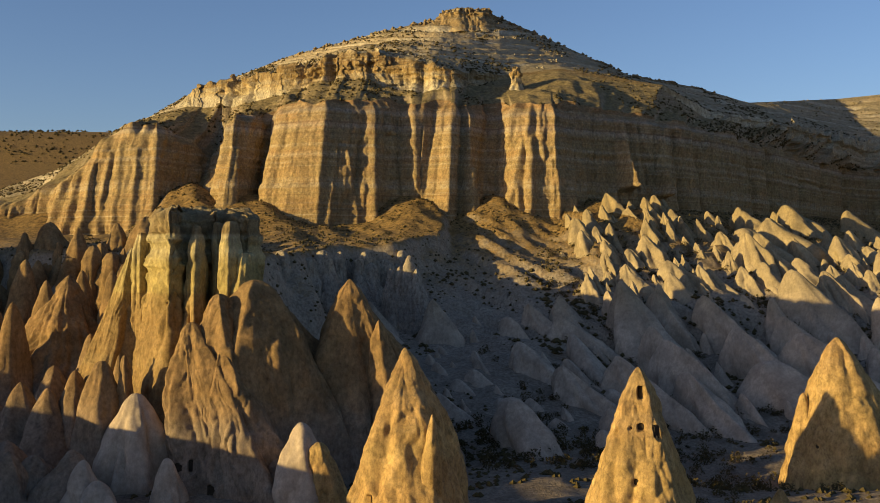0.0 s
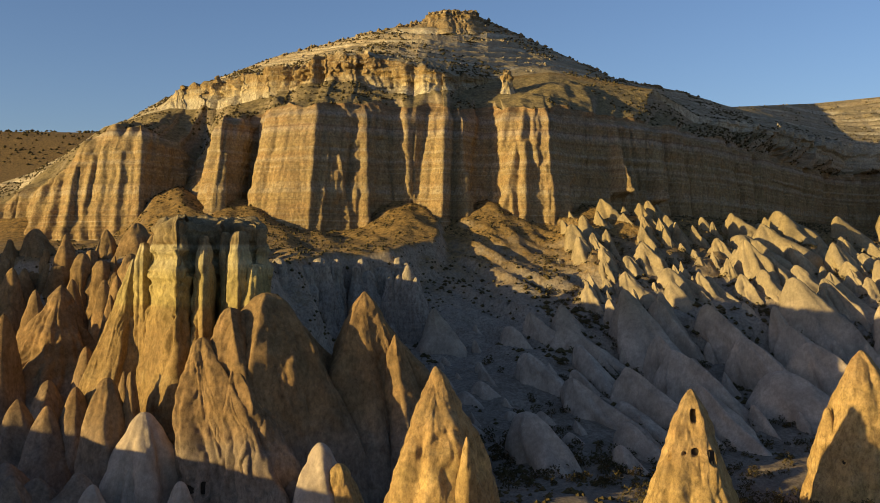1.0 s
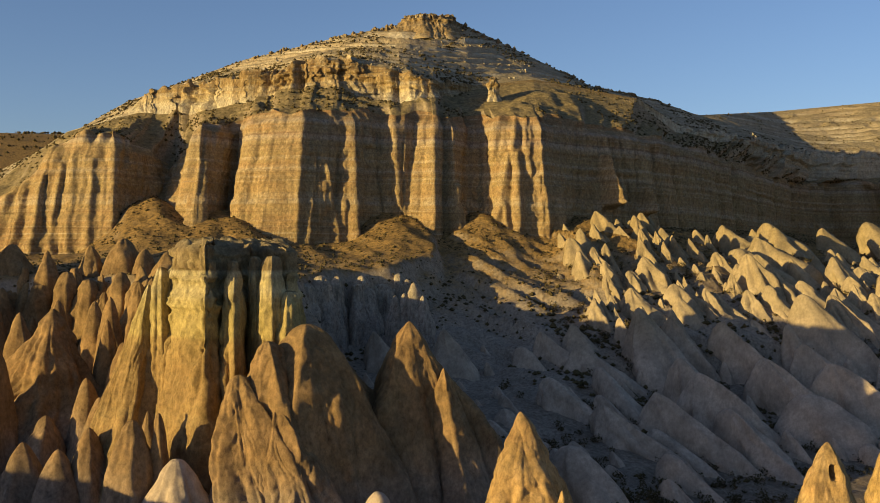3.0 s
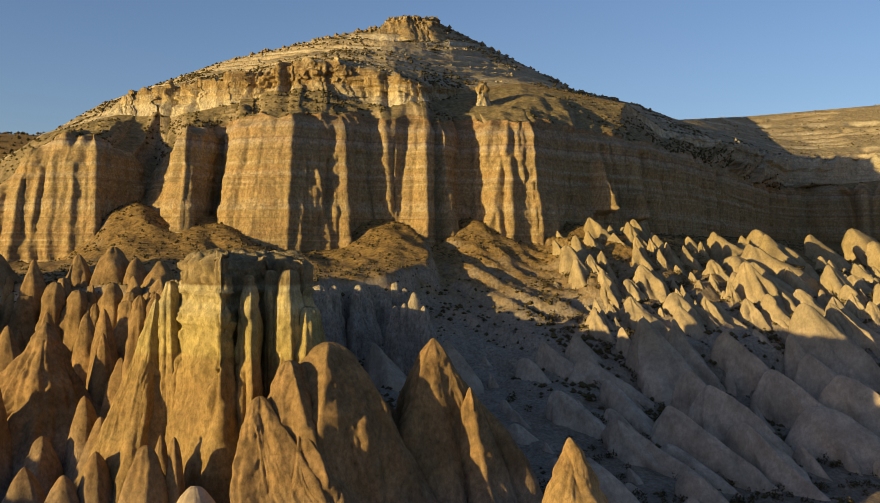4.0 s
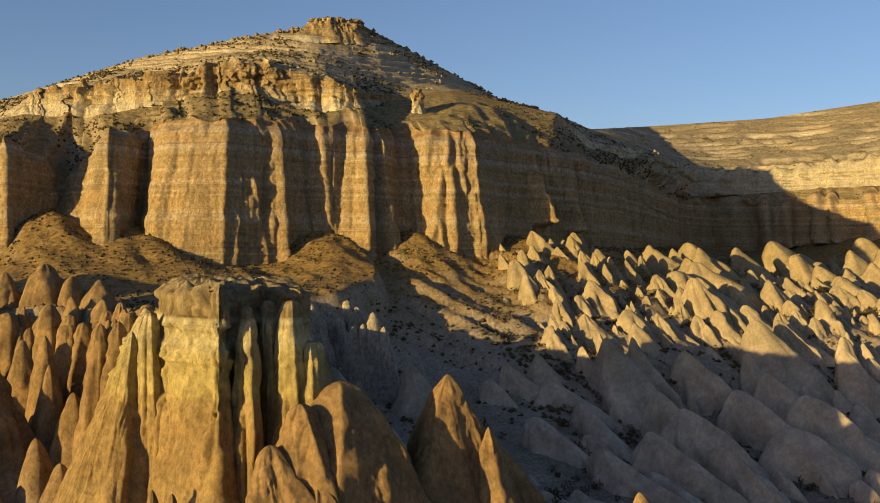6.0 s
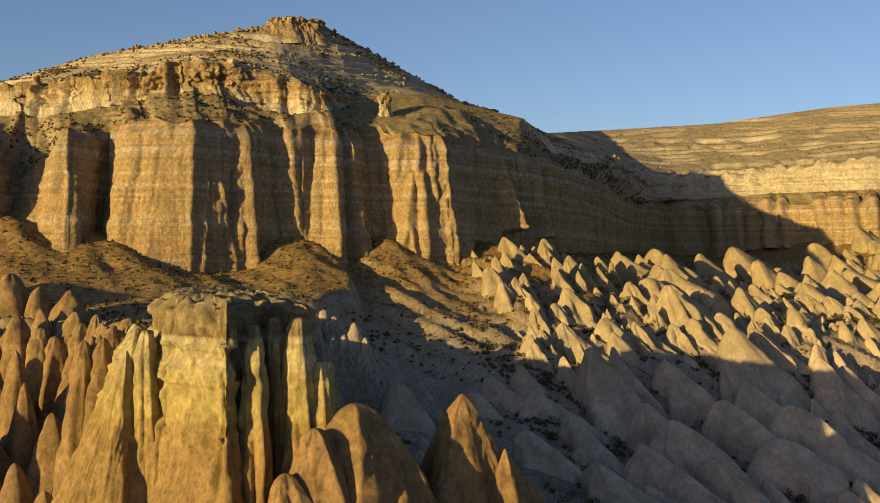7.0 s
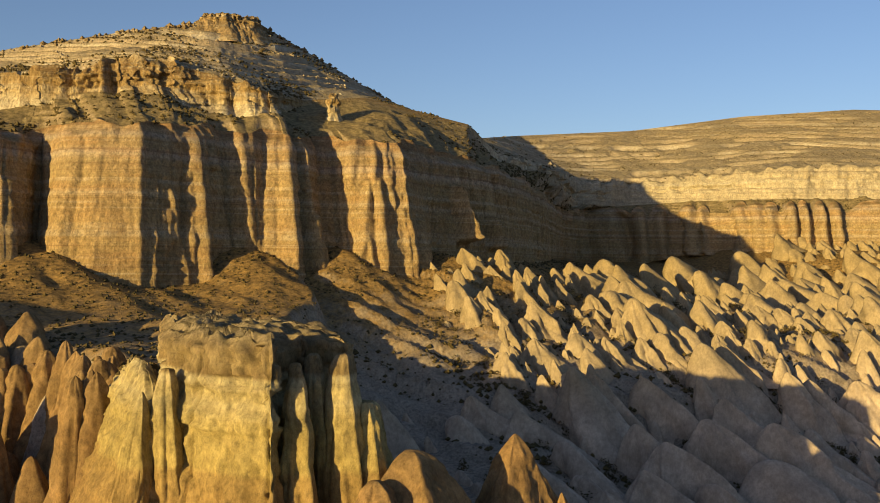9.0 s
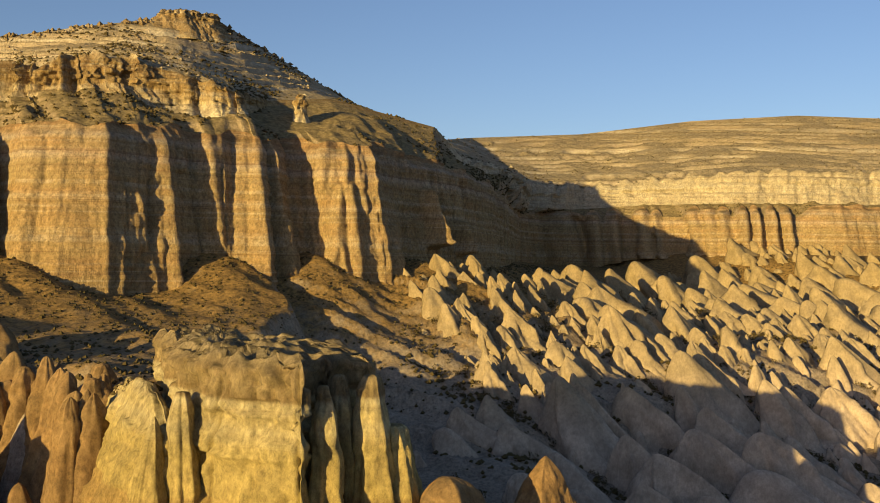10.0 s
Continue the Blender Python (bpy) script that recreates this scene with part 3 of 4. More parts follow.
WT[2] = WT[2] + tall * 1.6 * fbm(S / 4, 0, 0, 3, 63)
WF = [WF[0] + nx * jut * tall, WF[1] + ny * jut * tall, WF[2]]
WT = [WT[0] + nx * jut * tall * 0.8, WT[1] + ny * jut * tall * 0.8, WT[2]]
bench_rows, t = between(top_line, WF, 32, 1.1)
soft = np.ones(61) / 61
calm = np.convolve(np.pad(YT, 30, "edge"), soft, "valid")
ease = np.sin(np.pi * t) ** 0.8 * 0.85
flat_y = calm + (WF[1] - calm) * t
behind = np.maximum(flat_y, bench_rows[..., 1])
bench_rows[..., 1] += (behind - bench_rows[..., 1]) * ease
even_z = ZF + (WF[2] - ZF) * np.clip((bench_rows[..., 1] - brink) / (WF[1] - brink), 0, 1) ** 1.1
bench_rows[..., 2] += (even_z - bench_rows[..., 2]) * EVEN * smooth(0.0, 0.3, t)
knoll = 1.2 * vnoise(bench_rows[..., 0] / 11, bench_rows[..., 1] / 11, 0, 74) + 0.8 * vnoise(bench_rows[..., 0] / 4, bench_rows[..., 1] / 4, 0, 75)
bench_rows[..., 2] += np.sin(np.pi * t) * knoll
bench_rows = terraces(bench_rows, t, 2.0, 0.5, 71)
white_rows, t = between(WF, WT, 40)
wz = white_rows[..., 2]
shove = np.sin(np.pi * t) ** 0.4 * tall * (np.where(U < 110, 0.7, 0.3) * np.tanh(6 * vnoise(S / 3.2, 7.3 * np.floor(wz / 1.8 + 0.4 * vnoise(S / 9, 0, 0, 78)), 0, 72)) + 0.3 * fbm(white_rows[..., 0] / 1.2, white_rows[..., 1] / 1.2, wz / 1.0, 3, 77) + 0.5 * beds(wz, 73) + 0.28 * ledge_lines(wz + 0.02 * S, 174) + 0.3 * (2.0 * np.abs(vnoise(S / 1.5, wz / 30, 0, 79)) ** 0.8 - 0.7) + 1.5 * smooth(0.5, 0.62, t) - 0.8 * np.exp(-(vnoise(S / 4.0, wz / 60, 0, 76) / 0.09) ** 2)) - tall * (U < 60) * 2.8 * (1 - (1 - t) ** 2) * smooth(0.0, 0.08, t)
white_rows[..., 0] += nx * shove
white_rows[..., 1] += ny * shove
slope_rows, t = between([plain_top[0], plain_top[1], white_rows[-1, :, 2]], RG, 104, 1.08, -1.0)
slope_rows[..., 0] += (white_rows[-1, :, 0] - plain_top[0]) * np.exp(-14 * t)
slope_rows[..., 1] += (white_rows[-1, :, 1] - plain_top[1]) * np.exp(-14 * t)
white_z = np.convolve(np.pad(white_rows[-1, :, 2], 70, "edge"), wide, "valid")
slope_rows[..., 2] += (white_z - white_rows[-1, :, 2]) * (1 - np.exp(-14 * t)) * (1 - t)
slope_rows = terraces(slope_rows, t, 3.4, 1.5 - 0.8 * smooth(0, 14, U) * smooth(90, 60, U), 81)
back_rows, t = between([slope_rows[-1, :, i] for i in range(3)], [RG[0] + 10, RG[1] + 130, RG[2] - 30], 12, 1.3)
split = int(np.argmin(np.abs(U - 120)))
for nm, P, mat, lab in (("cliff_face", cliff_rows, cliff_rock, "tall orange fluted cliff with pale horizontal beds"),
                        ("cliff_bench", bench_rows, bench_mat, "dry grassy ledge above the orange cliff"),
                        ("upper_cliff", white_rows[:, :split + 1], white_rock, "cream and ochre broken cliff band below the summit"),
                        ("mesa_cliff", white_rows[:, split:], mesa_rock, "smooth cream-coloured cliff band of the mesa"),
                        ("hillside", slope_rows, slope_rock, "terraced dry hillside with pale ledges and scrub"),
                        ("hill_back", back_rows, slope_rock, "dry grassy far side of the hill")):
    tagged(new(nm, grid_mesh(nm, P, mat)), lab, "cliff" if "cliff" in nm else "hill", kind="structure")


# ---------------------------------------------------------------- rocks
def spire(name, tip, base_z, rx, ry=None, rot=0.0, lean=(0, 0), power=0.75, cols=40, rows=30, ridges=0.18, rough=0.25, seed=0, mat=None, round_tip=0.06, holes=(), label="", category="rock cone", group="", ledges=0.0, edge=0.6, edge_at=-78.0, rills=None, store=None, sink=True):
    """A weathered rock cone. tip: x, y, z; rx, ry: half widths at the foot; lean: how far the foot's middle lies from under the tip; power below 1: bulging sides.
    holes: (angle in degrees, height below the tip, half width, half height, depth)."""
    ry = ry or rx
    cols, rows = (int(cols * 0.74), int(rows * 0.74)) if cols > 70 else (int(cols * 0.66), int(rows * 0.66))
    if sink:
        aa = np.linspace(0, 2 * np.pi, 12)
        gx_, gy_ = tip[0] + lean[0] + rx * 0.95 * np.cos(aa), tip[1] + lean[1] + rx * 0.95 * np.sin(aa)
        base_z = min(base_z, float(ground_z(gx_, gy_).min()) - 1.0)
    rills = 0.025 * rx if rills is None else rills
    X, Y, Z = tip
    H = Z - base_z
    h = np.linspace(0, 1, rows)[:, None] ** 1.25
    a = np.linspace(0, 2 * np.pi, cols, endpoint=False)[None, :]
    prof = ((h + round_tip * h ** 0.5) / (1 + round_tip)) ** power
    prof = np.where(h < 1e-6, 0.0, prof)
    ca, sa = np.cos(a), np.sin(a)
    k = 1.0 + ridges * (2 * np.abs(fbm(1.3 * ca, 1.3 * sa, h * 0.8, 2, seed + 100)) - 0.5) * smooth(0.05, 0.5, h) + 0.5 * ridges * vnoise(3.1 * ca, 3.1 * sa, h * 1.5, seed + 200)
    # flat faces that meet in creases
    chip = random.Random(seed * 7 + 1)
    face = np.full(np.broadcast(h, a).shape, 9.0)
    for turn in (-47, 46, 100, 160, 215, 265):
        at = radians(edge_at + turn + chip.uniform(-9, 9)) + 0.25 * vnoise(h * 2.2, turn, 0, seed + 31)
        lay = 0.80 * chip.uniform(0.92, 1.12) * (1 + 0.10 * vnoise(h * 2.5, turn, 1, seed + 33))
        face = np.minimum(face, lay / np.clip(np.cos(a - at), 0.3, 1))
    k = k * (1 - edge + edge * 1.12 * np.minimum(face, 1.25))
    px, py = rx * prof * ca * k, ry * prof * sa * k
    turns = max(1.2, 0.8 * rx) if rx < 8 else 3.6
    wig = 0.35 * vnoise(2 * ca, 2 * sa, h * 5, seed + 302)
    ca2, sa2 = np.cos(a + wig), np.sin(a + wig)
    gully = 2.2 * np.abs(vnoise(turns * ca2, turns * sa2, h * 3.0, seed + 300)) ** 0.75 - 0.9
    gully2 = 2.2 * np.abs(vnoise(2.7 * turns * ca2, 2.7 * turns * sa2, h * 7.0, seed + 301)) ** 0.75 - 0.9
    furrow = rills * (gully + 0.4 * gully2) * smooth(0.02, 0.35, h) * (0.5 + 0.5 * h)
    px, py = px + furrow * ca, py + furrow * sa
    c, s = math.cos(radians(rot)), math.sin(radians(rot))
    px, py = c * px - s * py, s * px + c * py
    px, py = px + lean[0] * h ** 1.2, py + lean[1] * h ** 1.2
    pz = H * (1 - h) + 0 * a
    wx, wy, wz_ = px + X, py + Y, pz + base_z
    d = rough * np.clip(prof * 6, 0, 1) * (0.55 * fbm(wx / 3.4, wy / 3.4, wz_ / 5.0, 2, seed + 7) + 0.8 * (1.8 * np.abs(fbm(wx / 2.6, wy / 2.6, wz_ / 5, 2, seed + 8)) ** 0.8 - 0.6) + 0.35 * fbm(wx / 0.8, wy / 0.8, wz_ / 1.1, 3, seed + 9)) + ledges * beds(wz_, 54)
    r = np.hypot(px, py) + 0.3
    px, py = px + d * px / r, py + d * py / r
    for ang, down, hw, hh, depth in holes:
        az = np.arctan2(py, px)
        off = (az - radians(ang) + np.pi) % (2 * np.pi) - np.pi
        e = np.maximum(np.abs(off * np.hypot(px, py) / hw), np.abs((H - pz - down) / hh)) * 0.5 + np.hypot(off * np.hypot(px, py) / hw, (H - pz - down) / hh) * 0.5
        inn = depth * np.clip((1.12 - e) / 0.12, 0, 1)
        rr = np.hypot(px, py) + 1e-6
        px, py = px * (1 - inn / rr), py * (1 - inn / rr)
    P = np.stack([px, py, pz], -1)[::-1]
    if store is not None:
        store.append(P + np.array([X, Y, base_z]))
        return None
    ob = new(name, grid_mesh(name, P, mat or tuff_pale, wrap=True))
    ob.location = (X, Y, base_z)
    # a thin, very dark panel closes the back of each opening
    for ang, down, hw, hh, depth in holes:
        az = np.arctan2(py, px)
        off = np.abs((az - radians(ang) + np.pi) % (2 * np.pi) - np.pi) + 3 * np.abs(H - pz - down) / H
        i, j = np.unravel_index(np.argmin(off), off.shape)
        bm = bmesh.new()
        bmesh.ops.create_cube(bm, size=1.0)
        bmesh.ops.scale(bm, vec=(0.16, 2.1 * hw, 2.1 * hh), verts=bm.verts)
        bmesh.ops.bevel(bm, geom=list(bm.edges), offset=0.25 * hw, segments=2, affect="EDGES")
        me = bpy.data.meshes.new("cave_window")
        bm.to_mesh(me)
        bm.free()
        me.materials.append(dark_back)
        win = new("cave_window", me)
        win.location = (px[i, j], py[i, j], H - down)
        win.rotation_euler = (0, 0, radians(ang))
        win.parent = ob
        tagged(win, "dark panel at the back of the opening")
    return tagged(ob, label, category, group)


def butte(name, plan, z0, z1, mat, flare, seed, label, category, cols=420, rows=120, dome=0.5, slot_fade=0.62, center=None, rough=0.5, flare_from=0.65, lean=(0, 0), taper=0.0, crown=0.0):
    """A flat-topped rock with an uneven outline; its sides spread below."""
    plan = np.array(plan, float)
    cen = np.array(center if center else plan.mean(0), float)
    nxt = np.roll(plan, -1, 0)
    cum = np.concatenate([[0], np.cumsum(np.hypot(*(nxt - plan).T))])
    s = np.linspace(0, cum[-1], cols, endpoint=False)
    loop = np.vstack([plan, plan[:1]])
    ox, oy = np.interp(s, cum, loop[:, 0]), np.interp(s, cum, loop[:, 1])
    kw = max(3, cols // 22) | 1
    kk = np.hanning(kw + 2)[1:-1]
    kk /= kk.sum()
    sxm = np.convolve(np.concatenate([ox[-kw:], ox, ox[:kw]]), kk, "same")[kw:-kw]
    sym = np.convolve(np.concatenate([oy[-kw:], oy, oy[:kw]]), kk, "same")[kw:-kw]
    k3 = np.ones(3) / 3
    ox = np.convolve(np.concatenate([ox[-3:], ox, ox[:3]]), k3, "same")[3:-3]
    oy = np.convolve(np.concatenate([oy[-3:], oy, oy[:3]]), k3, "same")[3:-3]
    v = np.linspace(0, 1, rows)[:, None]                   # 0 foot, 0.8 rim, 1 middle of the top
    up = np.clip(v / 0.8, 0, 1)
    z = z0 + (z1 - z0) * up ** 0.9
    sharp = smooth(slot_fade - 0.25, slot_fade, up)
    px, py = sxm + (ox - sxm) * sharp, sym + (oy - sym) * sharp
    gx_, gy_ = np.gradient(sxm), np.gradient(sym)
    gl = np.hypot(gx_, gy_)
    onx, ony = gy_ / gl, -gx_ / gl
    sgn = np.sign(np.sum(onx * (sxm - cen[0]) + ony * (sym - cen[1])))
    onx, ony = onx * sgn, ony * sgn
    out = flare * np.clip(1 - up / flare_from, 0, 1) ** 1.15
    sw = s + 1.0 * vnoise(s / 6, z / 20, 0, seed + 11) + 0.3 * vnoise(s / 2, z / 3, 0, seed + 12)
    flu = (2.2 * np.abs(vnoise(sw / 4.2, z / 40, 0, seed)) ** 0.7 - 1) * 0.7 + (2.2 * np.abs(vnoise(sw / 1.4, z / 22, 0, seed + 1)) ** 0.8 - 1) * 0.35
    out = out + rough * (flu * (0.7 + 0.6 * (1 - sharp)) + 0.8 * fbm(px / 1.5, py / 1.5, z / 2.4, 4, seed + 2) + 0.25 * beds(z, 54) * sharp + 0.3 * ledge_lines(z + 0.3 * vnoise(s / 7, 0, 0, seed + 14), 164) * smooth(0.6, 0.75, up) + 0.25 * beds(z, 54) * smooth(0.8, 0.86, up) - 0.9 * smooth(0.84, 0.9, up) * np.exp(-(vnoise(sw / 1.9, z / 20, 0, seed + 23) / 0.10) ** 2)) - 0.4 * smooth(0.965, 1.0, up) - taper * smooth(0.86, 1.0, up)
    cleft = np.exp(-(vnoise(sw / 5.0, z / 25, 0, seed + 21) / 0.06) ** 2) + 0.5 * np.exp(-(vnoise(sw / 2.2, z / 9, 0, seed + 22) / 0.06) ** 2)
    out = out - rough * (1.6 + 0.6 * smooth(0.8, 0.9, up)) * (1 - smooth(0.94, 1.0, up)) * cleft * smooth(0.3, 0.6, up)
    course = np.floor(z / 1.2 + 0.5 * vnoise(s / 8, 0, 0, seed + 41))
    out = out + 0.5 * rough * np.tanh(4 * vnoise(s / 1.9, 5.1 * course, 0, seed + 42)) * smooth(0.62, 0.8, up) * (1 - smooth(0.97, 1.0, up))
    px, py = px + onx * out + lean[0] * (1 - up) ** 1.2, py + ony * out + lean[1] * (1 - up) ** 1.2
    cap_t = np.clip((v - 0.8) / 0.2, 0, 1)
    px, py = px + (cen[0] - px) * cap_t, py + (cen[1] - py) * cap_t
    z = z + dome * np.sin(cap_t * np.pi / 2) + rough * (0.6 * np.tanh(4 * vnoise(px / 1.6, py / 1.6, 0, seed + 4)) + 0.8 * fbm(px / 2, py / 2, 0, 4, seed + 5)) * smooth(0.74, 0.8, v)
    P = np.stack([px, py, z + 0 * px], -1)
    if sgn < 0:
        P = P[:, ::-1]
    cx0, cy0 = cen
    P = P - np.array([cx0, cy0, z0])
    cut = int(np.argmax(up[:, 0] > crown)) if crown else rows - 1
    ob = new(name, grid_mesh(name, P[:cut + 1], mat, wrap=True))
    ob.location = (cx0, cy0, z0)
    if crown:
        top = new("crown", grid_mesh("crown", P[cut:], mat, wrap=True))
        top.parent = ob
        tagged(top, "grey cracked crown of bedded rock")
    return tagged(ob, label, category)


# the butte in front
crag = butte("rock_butte", [(-43.5, 192), (-45.4, 182), (-47.2, 172), (-48.2, 166), (-48.0, 161), (-47.2, 156.6), (-44, 151.6), (-41, 146.8), (-40, 148.4), (-39.4, 153.5), (-38.5, 154.5), (-36.5, 154.5), (-35.2, 153.6), (-34.4, 156), (-32.5, 156.2), (-30.6, 155), (-29.4, 157.5), (-30.5, 166), (-34, 180), (-38, 191), (-41, 194)], -3, 36.4, butte_rock, 5.0, 300, "yellow-banded flat-topped rock butte with grey weathered crown", "rock butte", cols=520, rows=150, dome=0.4, center=(-41.5, 170), slot_fade=0.5, flare_from=0.7, rough=0.6, taper=0.7, crown=0.9)
butte("rock_shoulder", [(-50.5, 187), (-52, 176), (-52.4, 167), (-51.2, 160.6), (-49, 159.2), (-47.6, 162), (-46, 174), (-46, 187)], -3, 29.6, butte_rock, 9.0, 320, "yellow-topped rock shoulder joined to the butte", "rock shoulder", cols=330, rows=115, dome=3.2, slot_fade=0.4, flare_from=0.96, rough=0.42, taper=0.4, lean=(-3.5, -3), crown=0.9)
spire("butte_spur", (-50.8, 160.4, 30.6), -4, 7.4, 5.8, rot=50, lean=(-4.2, -6.0), power=0.74, cols=180, rows=150, ridges=0.2, rough=0.3, rills=0.35, seed=305, mat=butte_rock, round_tip=0.05, edge=0.7, edge_at=-128, label="slender leaning rock spur with a yellow top beside the butte", category="rock spur")
butte("summit_rock", [(0, 392), (8, 389), (17, 390), (22, 395), (19, 401), (8, 402), (1, 399)], 116, 127.6, white_rock, 9, 310, "broken rock cap on the summit of the hill", "rock outcrop", cols=180, rows=60, dome=0.8, rough=0.9, flare_from=0.9)

# chimneys and domes of the front row: tip, foot, half widths
FC = "fairy chimney"
spire("fairy_chimney", (-4.2, 117.5, 18.4), -5, 8.4, 7.4, rot=20, lean=(0.4, -1.5), power=0.78, cols=220, rows=180, ridges=0.2, seed=1, mat=chimney_rock, rough=0.4, rills=0.25, edge=0.75, edge_at=-72, label="tall pointed tuff fairy chimney with small cut windows", category=FC, group="fairy chimneys of the valley", holes=((232, 17.5, 0.35, 0.9, 0.8), (226, 21.5, 0.35, 0.7, 0.8)))
spire("fairy_chimney", (20.3, 99.5, 18.2), -5, 8.8, 7.6, lean=(0.3, -0.6), power=0.76, cols=300, rows=280, ridges=0.16, seed=2, mat=chimney_rock, rough=0.4, rills=0.15, edge=0.8, edge_at=-74, label="pointed tuff fairy chimney with dark pigeon-house holes", category=FC, group="fairy chimneys of the valley", holes=((272, 2.5, 0.42, 0.62, 1.3), (215, 6.3, 0.2, 0.4, 0.7), (240, 5.9, 0.16, 0.14, 0.5), (266, 5.8, 0.4, 0.35, 0.5), (255, 11.0, 0.32, 0.32, 0.3), (298, 6.3, 0.35, 0.7, 0.5)))
spire("fairy_chimney", (61.2, 150, 16.8), -5, 11.5, 9, lean=(2.0, -1), power=0.72, cols=170, rows=140, ridges=0.15, seed=3, mat=chimney_rock, rough=0.45, rills=0.2, edge=0.5, edge_at=-65, label="broad tuff fairy chimney with a lit face", category=FC, group="fairy chimneys of the valley", holes=((225, 16, 0.35, 0.35, 0.5),))
spire("rock_pinnacle", (55.9, 149.7, 8.3), -5, 3.2, 3.2, power=0.6, cols=50, rows=40, seed=4, mat=chimney_rock, label="small pinnacle against the broad fairy chimney")
spire("rock_pinnacle", (-0.9, 112.5, 11.2), -5, 1.9, 1.8, lean=(-0.4, 0.5), power=0.6, cols=50, rows=50, seed=5, mat=chimney_rock, rough=0.3, label="thin pinnacle beside the tall fairy chimney")
spire("rock_pinnacle", (38.5, 110, 3.2), -5, 2.6, 2.4, power=0.6, cols=50, rows=40, seed=6, mat=chimney_rock, label="low sunlit pinnacle of ochre tuff")
# the steep fin with caves, and the domes behind it
spire("rock_fin", (-35.8, 140.5, 19.8), -5, 8.8, 7.2, lean=(6.2, -3.2), power=0.58, cols=230, rows=190, ridges=0.3, seed=21, mat=tuff_brown, rough=0.4, rills=0.45, edge=0.85, edge_at=-52, round_tip=0.04, label="steep brown rock fin with cave doors at its foot", category="rock fin", holes=((262, 20.5, 0.9, 1.1, 1.5), (240, 18.5, 0.4, 0.6, 0.8), (284, 19.5, 0.5, 0.9, 1.0)))
spire("rock_fin", (-31.0, 137.8, 15.8), -5, 7.8, 6.2, lean=(5.0, -2.2), power=0.6, cols=190, rows=160, ridges=0.3, seed=36, mat=tuff_brown, rough=0.4, rills=0.4, edge=0.9, edge_at=-62, round_tip=0.04, label="ragged brown rock fin split by gullies", category="rock fin", holes=((268, 18.5, 0.5, 0.9, 1.0),))
spire("rock_dome", (-32.4, 142.6, 23.8), -5, 9.2, 8.0, lean=(3.2, -2.6), power=0.55, cols=190, rows=160, ridges=0.25, seed=23, rills=0.5, mat=tuff_brown, rough=0.4, edge=0.9, edge_at=-56, round_tip=0.07, label="rounded tuff dome with a smooth shoulder")
spire("rock_dome", (-27.6, 145.2, 25.8), -5, 13.6, 12.0, lean=(4.8, -1.2), power=0.57, cols=210, rows=170, ridges=0.2, seed=24, mat=tuff_brown, rough=0.35, edge=0.92, edge_at=-100, round_tip=0.06, rills=0.5, label="large tuff dome with a shaded flank")
spire("rock_dome", (-38, 151, 14), -5, 8, 6, lean=(0, -2), power=0.7, cols=110, rows=100, ridges=0.25, seed=37, mat=tuff_brown, rough=0.4, label="broad brown apron of tuff below the butte")
spire("rock_cone", (-13.8, 149.2, 25.8), -4, 14.5, 11, lean=(3.0, 2.0), power=0.82, cols=180, rows=150, ridges=0.2, seed=25, mat=tuff_brown, rough=0.4, rills=0.45, edge=0.9, edge_at=-112, label="sharp tuff cone with a sunlit tip")
spire("rock_fin", (-9.3, 147, 19.6), -4, 6.5, 5, lean=(3.5, -1), power=0.8, cols=80, rows=80, seed=38, mat=tuff_brown, rough=0.4, label="jagged shoulder of the sharp tuff cone", category="rock fin")
spire("rock_fin", (-27.4, 135.5, 11.4), -5, 1.9, 2.4, lean=(1.9, -1.2), power=0.5, cols=90, rows=100, ridges=0.35, seed=26, mat=chimney_rock, rough=0.55, label="narrow rock fin with a cut opening", category="rock fin", holes=((272, 11.0, 0.35, 0.9, 0.8),))
spire("rock_fin", (-25.4, 135.8, 6.8), -5, 1.8, 2.2, lean=(0.6, -1), power=0.45, cols=60, rows=60, ridges=0.35, seed=39, mat=chimney_rock, rough=0.5, label="low broken fin with a cave mouth", category="rock fin", holes=((265, 9.5, 0.6, 0.6, 0.9),))
spire("rock_dome", (-22.4, 134, 1.6), -6, 2.8, 2.6, power=0.45, cols=60, rows=50, ridges=0.3, seed=40, mat=tuff_brown, rough=0.4, label="small brown mound with a cave mouth", holes=((262, 4.4, 0.7, 0.7, 1.0),))
spire("rock_dome", (-18.8, 131.5, 6.9), -5, 4.6, 4.4, lean=(0.4, -0.6), power=0.58, cols=90, rows=80, seed=27, mat=tuff_pale, rough=0.3, label="low pale dome with a worn front")
spire("rock_fin", (-16.2, 129.5, 4.6), -6, 3.6, 3.2, lean=(1.6, -0.8), power=0.5, cols=90, rows=80, ridges=0.3, seed=41, mat=chimney_rock, rough=0.45, label="worn ochre front with cave openings", category="rock fin", holes=((255, 8.6, 0.5, 0.6, 0.9), (290, 8.8, 0.4, 0.5, 0.7)))
spire("rock_cone", (-36.2, 129, 2.6), -6, 2.6, 2.4, power=0.55, cols=60, rows=50, ridges=0.3, seed=28, mat=tuff_pale, label="small pale tuff cone on the valley floor")
spire("rock_cone", (-46.2, 126, 3.0), -7, 3.6, 3.4, power=0.6, cols=60, rows=50, ridges=0.35, seed=29, mat=tuff_pale, label="low pale mound of smooth tuff")
spire("rock_cone", (-43.8, 124, 0.8), -7, 4.6, 3.6, rot=20, power=0.6, cols=60, rows=50, ridges=0.35, seed=42, mat=tuff_pale, label="low pale mound of smooth tuff")
